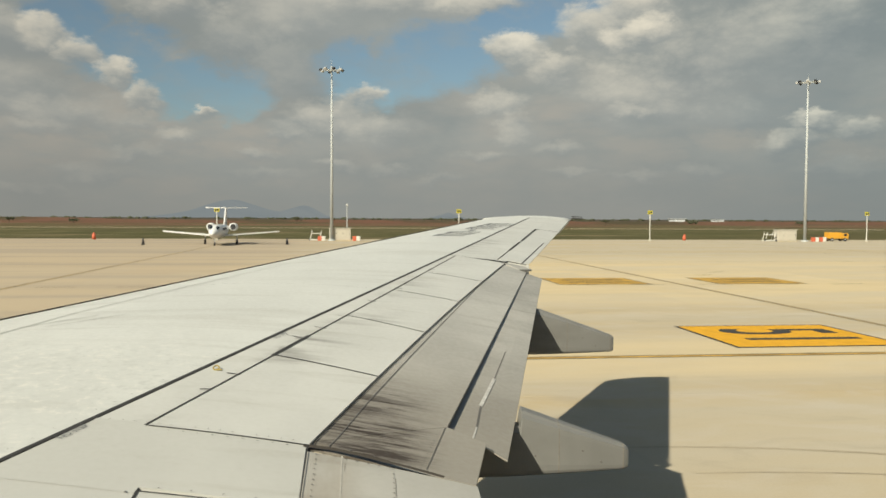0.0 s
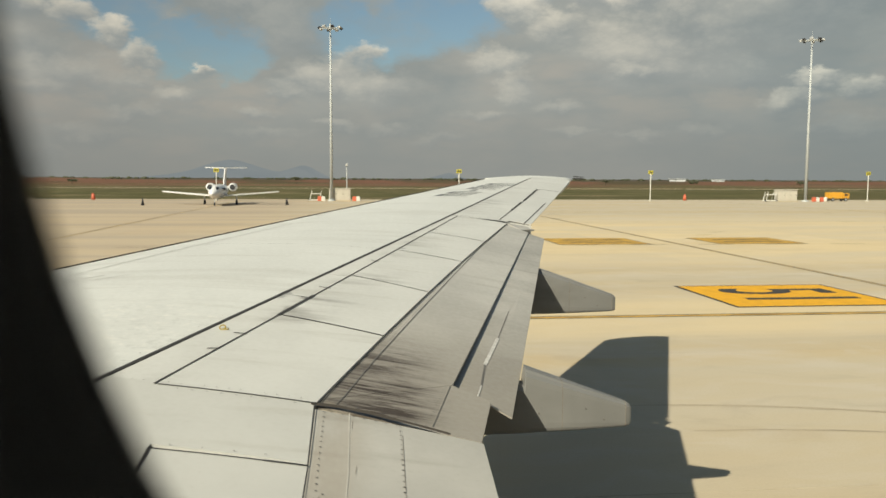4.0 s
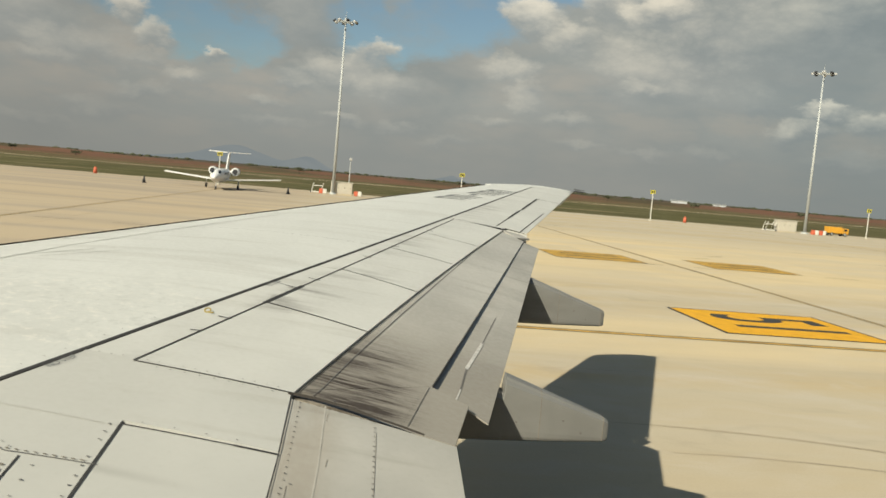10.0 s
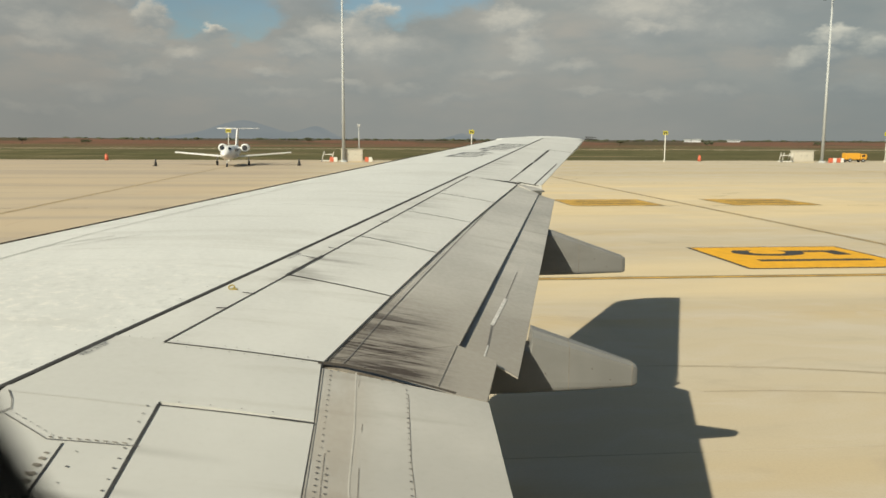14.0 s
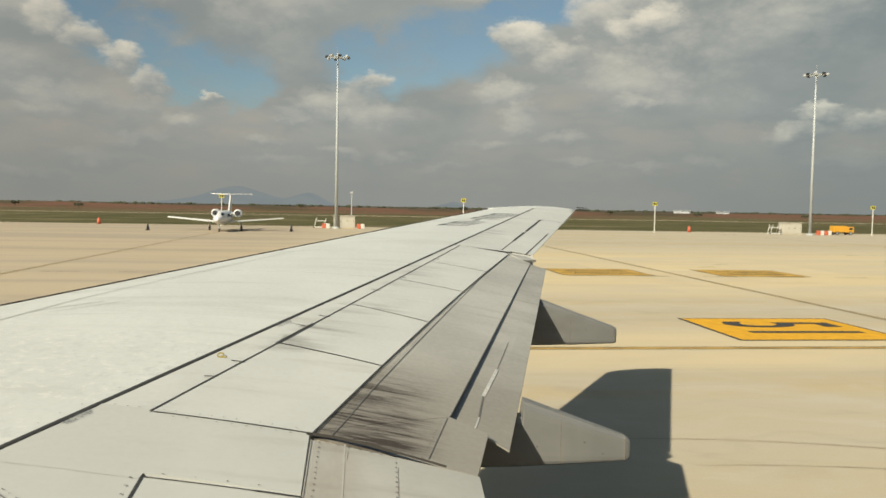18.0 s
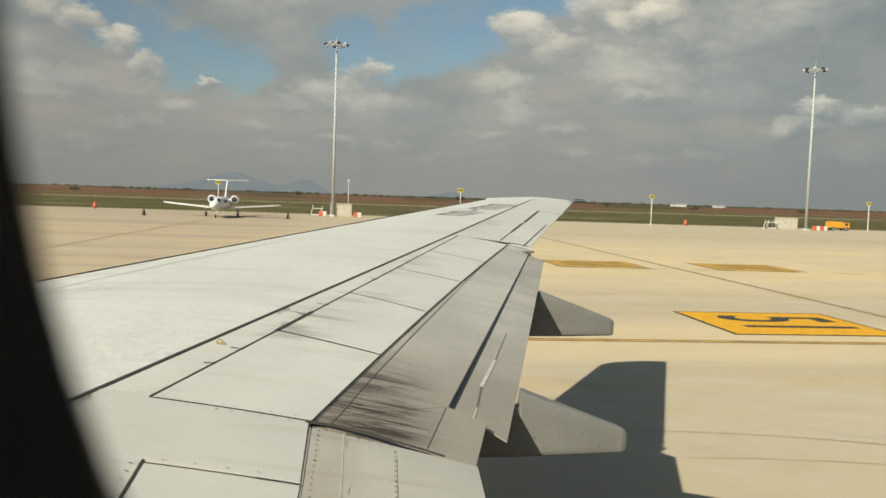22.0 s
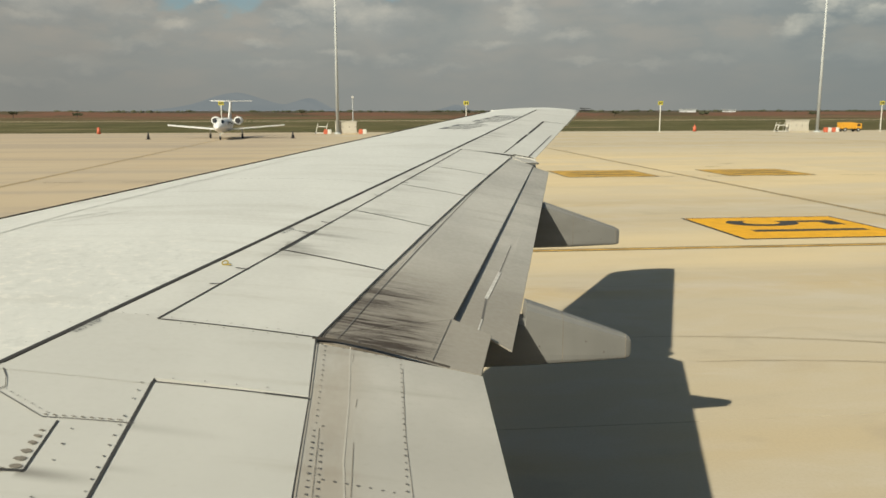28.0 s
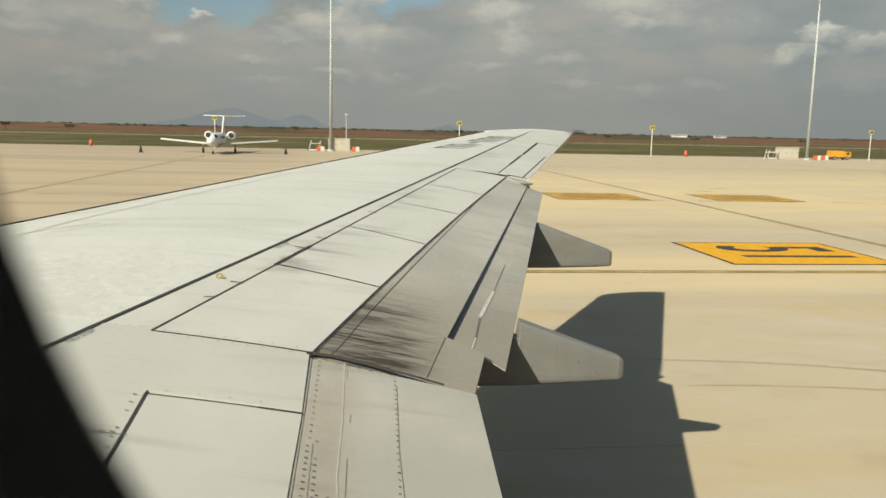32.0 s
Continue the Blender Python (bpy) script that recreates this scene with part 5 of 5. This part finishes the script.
# ---- far off ----
def far_hill(name, s, d, wide, tall, peaks):
    bm = bmesh.new()
    rows = []
    for j in range(9):
        v = j / 8
        row = []
        for i in range(61):
            u = i / 60
            h = max(0.0, sum(a * math.exp(-((u - c) / w0) ** 2) for c, a, w0 in peaks) * min(1, 8 * u, 8 * (1 - u)))
            h *= 0.94 + 0.12 * noise.noise((u * 9, v * 2, s * 0.01))
            row.append(bm.verts.new((s + (u - 0.5) * wide, d + v * 500, tall * h * math.sin(math.pi * min(1.0, v * 1.0 + 0.0) * 0.5))))
        rows.append(row)
    for r, q in zip(rows, rows[1:]):
        for i in range(60):
            bm.faces.new((r[i], r[i + 1], q[i + 1], q[i]))
    return bm


# the haze is put into the hills' own colour, which glows unlit
m, t = material("painted_haze_glow")
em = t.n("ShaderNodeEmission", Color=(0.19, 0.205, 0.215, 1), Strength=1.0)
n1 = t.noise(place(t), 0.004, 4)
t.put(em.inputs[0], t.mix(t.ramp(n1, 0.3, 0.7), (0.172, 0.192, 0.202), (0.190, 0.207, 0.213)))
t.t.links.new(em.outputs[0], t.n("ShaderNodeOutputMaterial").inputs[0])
M_HAZE_GLOW = m
hills = part("backdrop", far_hill("backdrop", -1085, 4000, 1150, 102, ((0.44, 0.75, 0.16), (0.30, 0.25, 0.2), (0.78, 0.62, 0.085), (0.60, 0.2, 0.2))), M_HAZE_GLOW)
tagged(hills, "far hills, their haze painted as a blue-grey glow", "hills", kind="structure")
hills = part("backdrop", far_hill("backdrop", 40, 4000, 300, 40, ((0.5, 0.7, 0.2), (0.3, 0.3, 0.2))), M_HAZE_GLOW)
tagged(hills, "far low hill, its haze painted as a glow", "hills", kind="structure")

berm = bmesh.new()
rows = []
for i in range(121):
    x = -1500 + 25 * i
    h = 1.9 + 1.9 * noise.noise((x * 0.006, 3, 1)) + 1.2 * noise.noise((x * 0.03, 7, 2))
    rows.append([berm.verts.new((x, y, z)) for y, z in ((560, -0.3), (600, h), (660, h * 0.95), (760, -0.3))])
for r, q in zip(rows, rows[1:]):
    for i in range(3):
        berm.faces.new((r[i], r[i + 1], q[i + 1], q[i]))
berm = part("earth_bank", berm, M_RED, smooth=True)
berm.matrix_world = GROUND
tagged(berm, "long low bank of red soil across the field", "earth bank", kind="structure")

for d, half, label in ((310, 5.0, "pale perimeter road through the grass"),):
    bm = bmesh.new()
    rows = []
    for i in range(101):
        x = -1500 + 30 * i
        k = 5 * noise.noise((x * 0.004, d, 0))
        rows.append([bm.verts.new((x, d + k - half, -0.235)), bm.verts.new((x, d + k + half, -0.235))])
    for r, q in zip(rows, rows[1:]):
        bm.faces.new((r[0], r[1], q[1], q[0]))
    road = part("road", bm, M_CONCRETE)
    road.matrix_world = GROUND
    tagged(road, label, "road", kind="structure")


def shrub(seed, tall, wide):
    """A far bush: short trunk and a crown of small leaf clumps."""
    rnd = random.Random(seed)
    m = thing("bush", "small dark bush standing alone in the field", "bush", group="field bushes")
    part("trunk", rods(((0, 0, 0), (0.1, 0, tall * 0.5), 0.16, 0.08, 6)), M_DARK, m)
    bm = bmesh.new()
    for k in range(46):
        c = Vector((rnd.gauss(0, wide * 0.3), rnd.gauss(0, wide * 0.3), tall * (0.55 + 0.4 * rnd.random())))
        r = wide * rnd.uniform(0.07, 0.16)
        bmesh.ops.create_icosphere(bm, subdivisions=1, radius=r, matrix=Matrix.Translation(c) @ Matrix.Diagonal((1, 1, rnd.uniform(0.5, 0.9), 1)))
    for v in bm.verts:
        v.co += Vector((rnd.uniform(-1, 1), rnd.uniform(-1, 1), rnd.uniform(-1, 1))) * 0.1 * wide * 0.4
    part("crown", bm, M_LEAF, m)
    return m


makers = [shrub(3, 3.6, 3.6), shrub(5, 2.6, 4.2), shrub(8, 4.2, 4.0)]
rnd = random.Random(4)
for n, s in enumerate((-118, -96, 40, 95, 175, -20, 240, 130)):
    d = 470 + 30 * rnd.random()
    if n < 3:
        makers[n].matrix_world = at(s * 1.6, d, -0.25)
    else:
        copy_thing(makers[n % 3], at(s * 1.6, d, -0.25, rnd.uniform(0, 360)))


def far_shed(s, d, wide, tall, deep=30):
    m = thing("far_building", "pale low building far across the field", "building", at(s, d, -0.3), group="far buildings")
    part("wall", boxed(-wide / 2, 0, 0, wide / 2, deep, tall), M_BUILD, m)
    part("roof", boxed(-wide / 2 - 1, -1, tall, wide / 2 + 1, deep + 1, tall + 1.2), M_MAST, m)
    return m


for s, d, wide, tall in ((545, 1300, 16, 4.0), (640, 1350, 10, 3.0)):
    far_shed(s, d, wide, tall)

tree_line = bmesh.new()
rnd = random.Random(9)
for k in range(420):
    x = rnd.uniform(-2200, 2200)
    r = rnd.uniform(1.2, 3.6)
    bmesh.ops.create_icosphere(tree_line, subdivisions=1, radius=r, matrix=Matrix.Translation((x, 1750 + rnd.uniform(-120, 120), r * 0.4)) @ Matrix.Diagonal((2.2, 1, 0.8, 1)))
for v in tree_line.verts:
    v.co += Vector((rnd.uniform(-2, 2), 0, rnd.uniform(-1.2, 1.2)))
trees = part("far_woods", tree_line, M_LEAF)
trees.matrix_world = GROUND
tagged(trees, "thin dark line of far scrub along the horizon", "woods", kind="stuff")

# ---- the concrete bays, last ----
bays = {}
rnd = random.Random(12)
for k in range(8):
    d0, d1 = LANES[k], LANES[k + 1]
    long = 15.0
    for i in range(20):
        s = -120 + long * i
        if k not in bays:
            bays[k] = mesh_of("bay", boxed(0.006, d0 + 0.006, -0.28, long - 0.006, d1 - 0.006, 0.0))
            bays[k].materials.append(M_CONCRETE)
        ob = new("concrete_bay", bays[k])
        ob.parent = apron
        ob.location = (s, 0, 0)
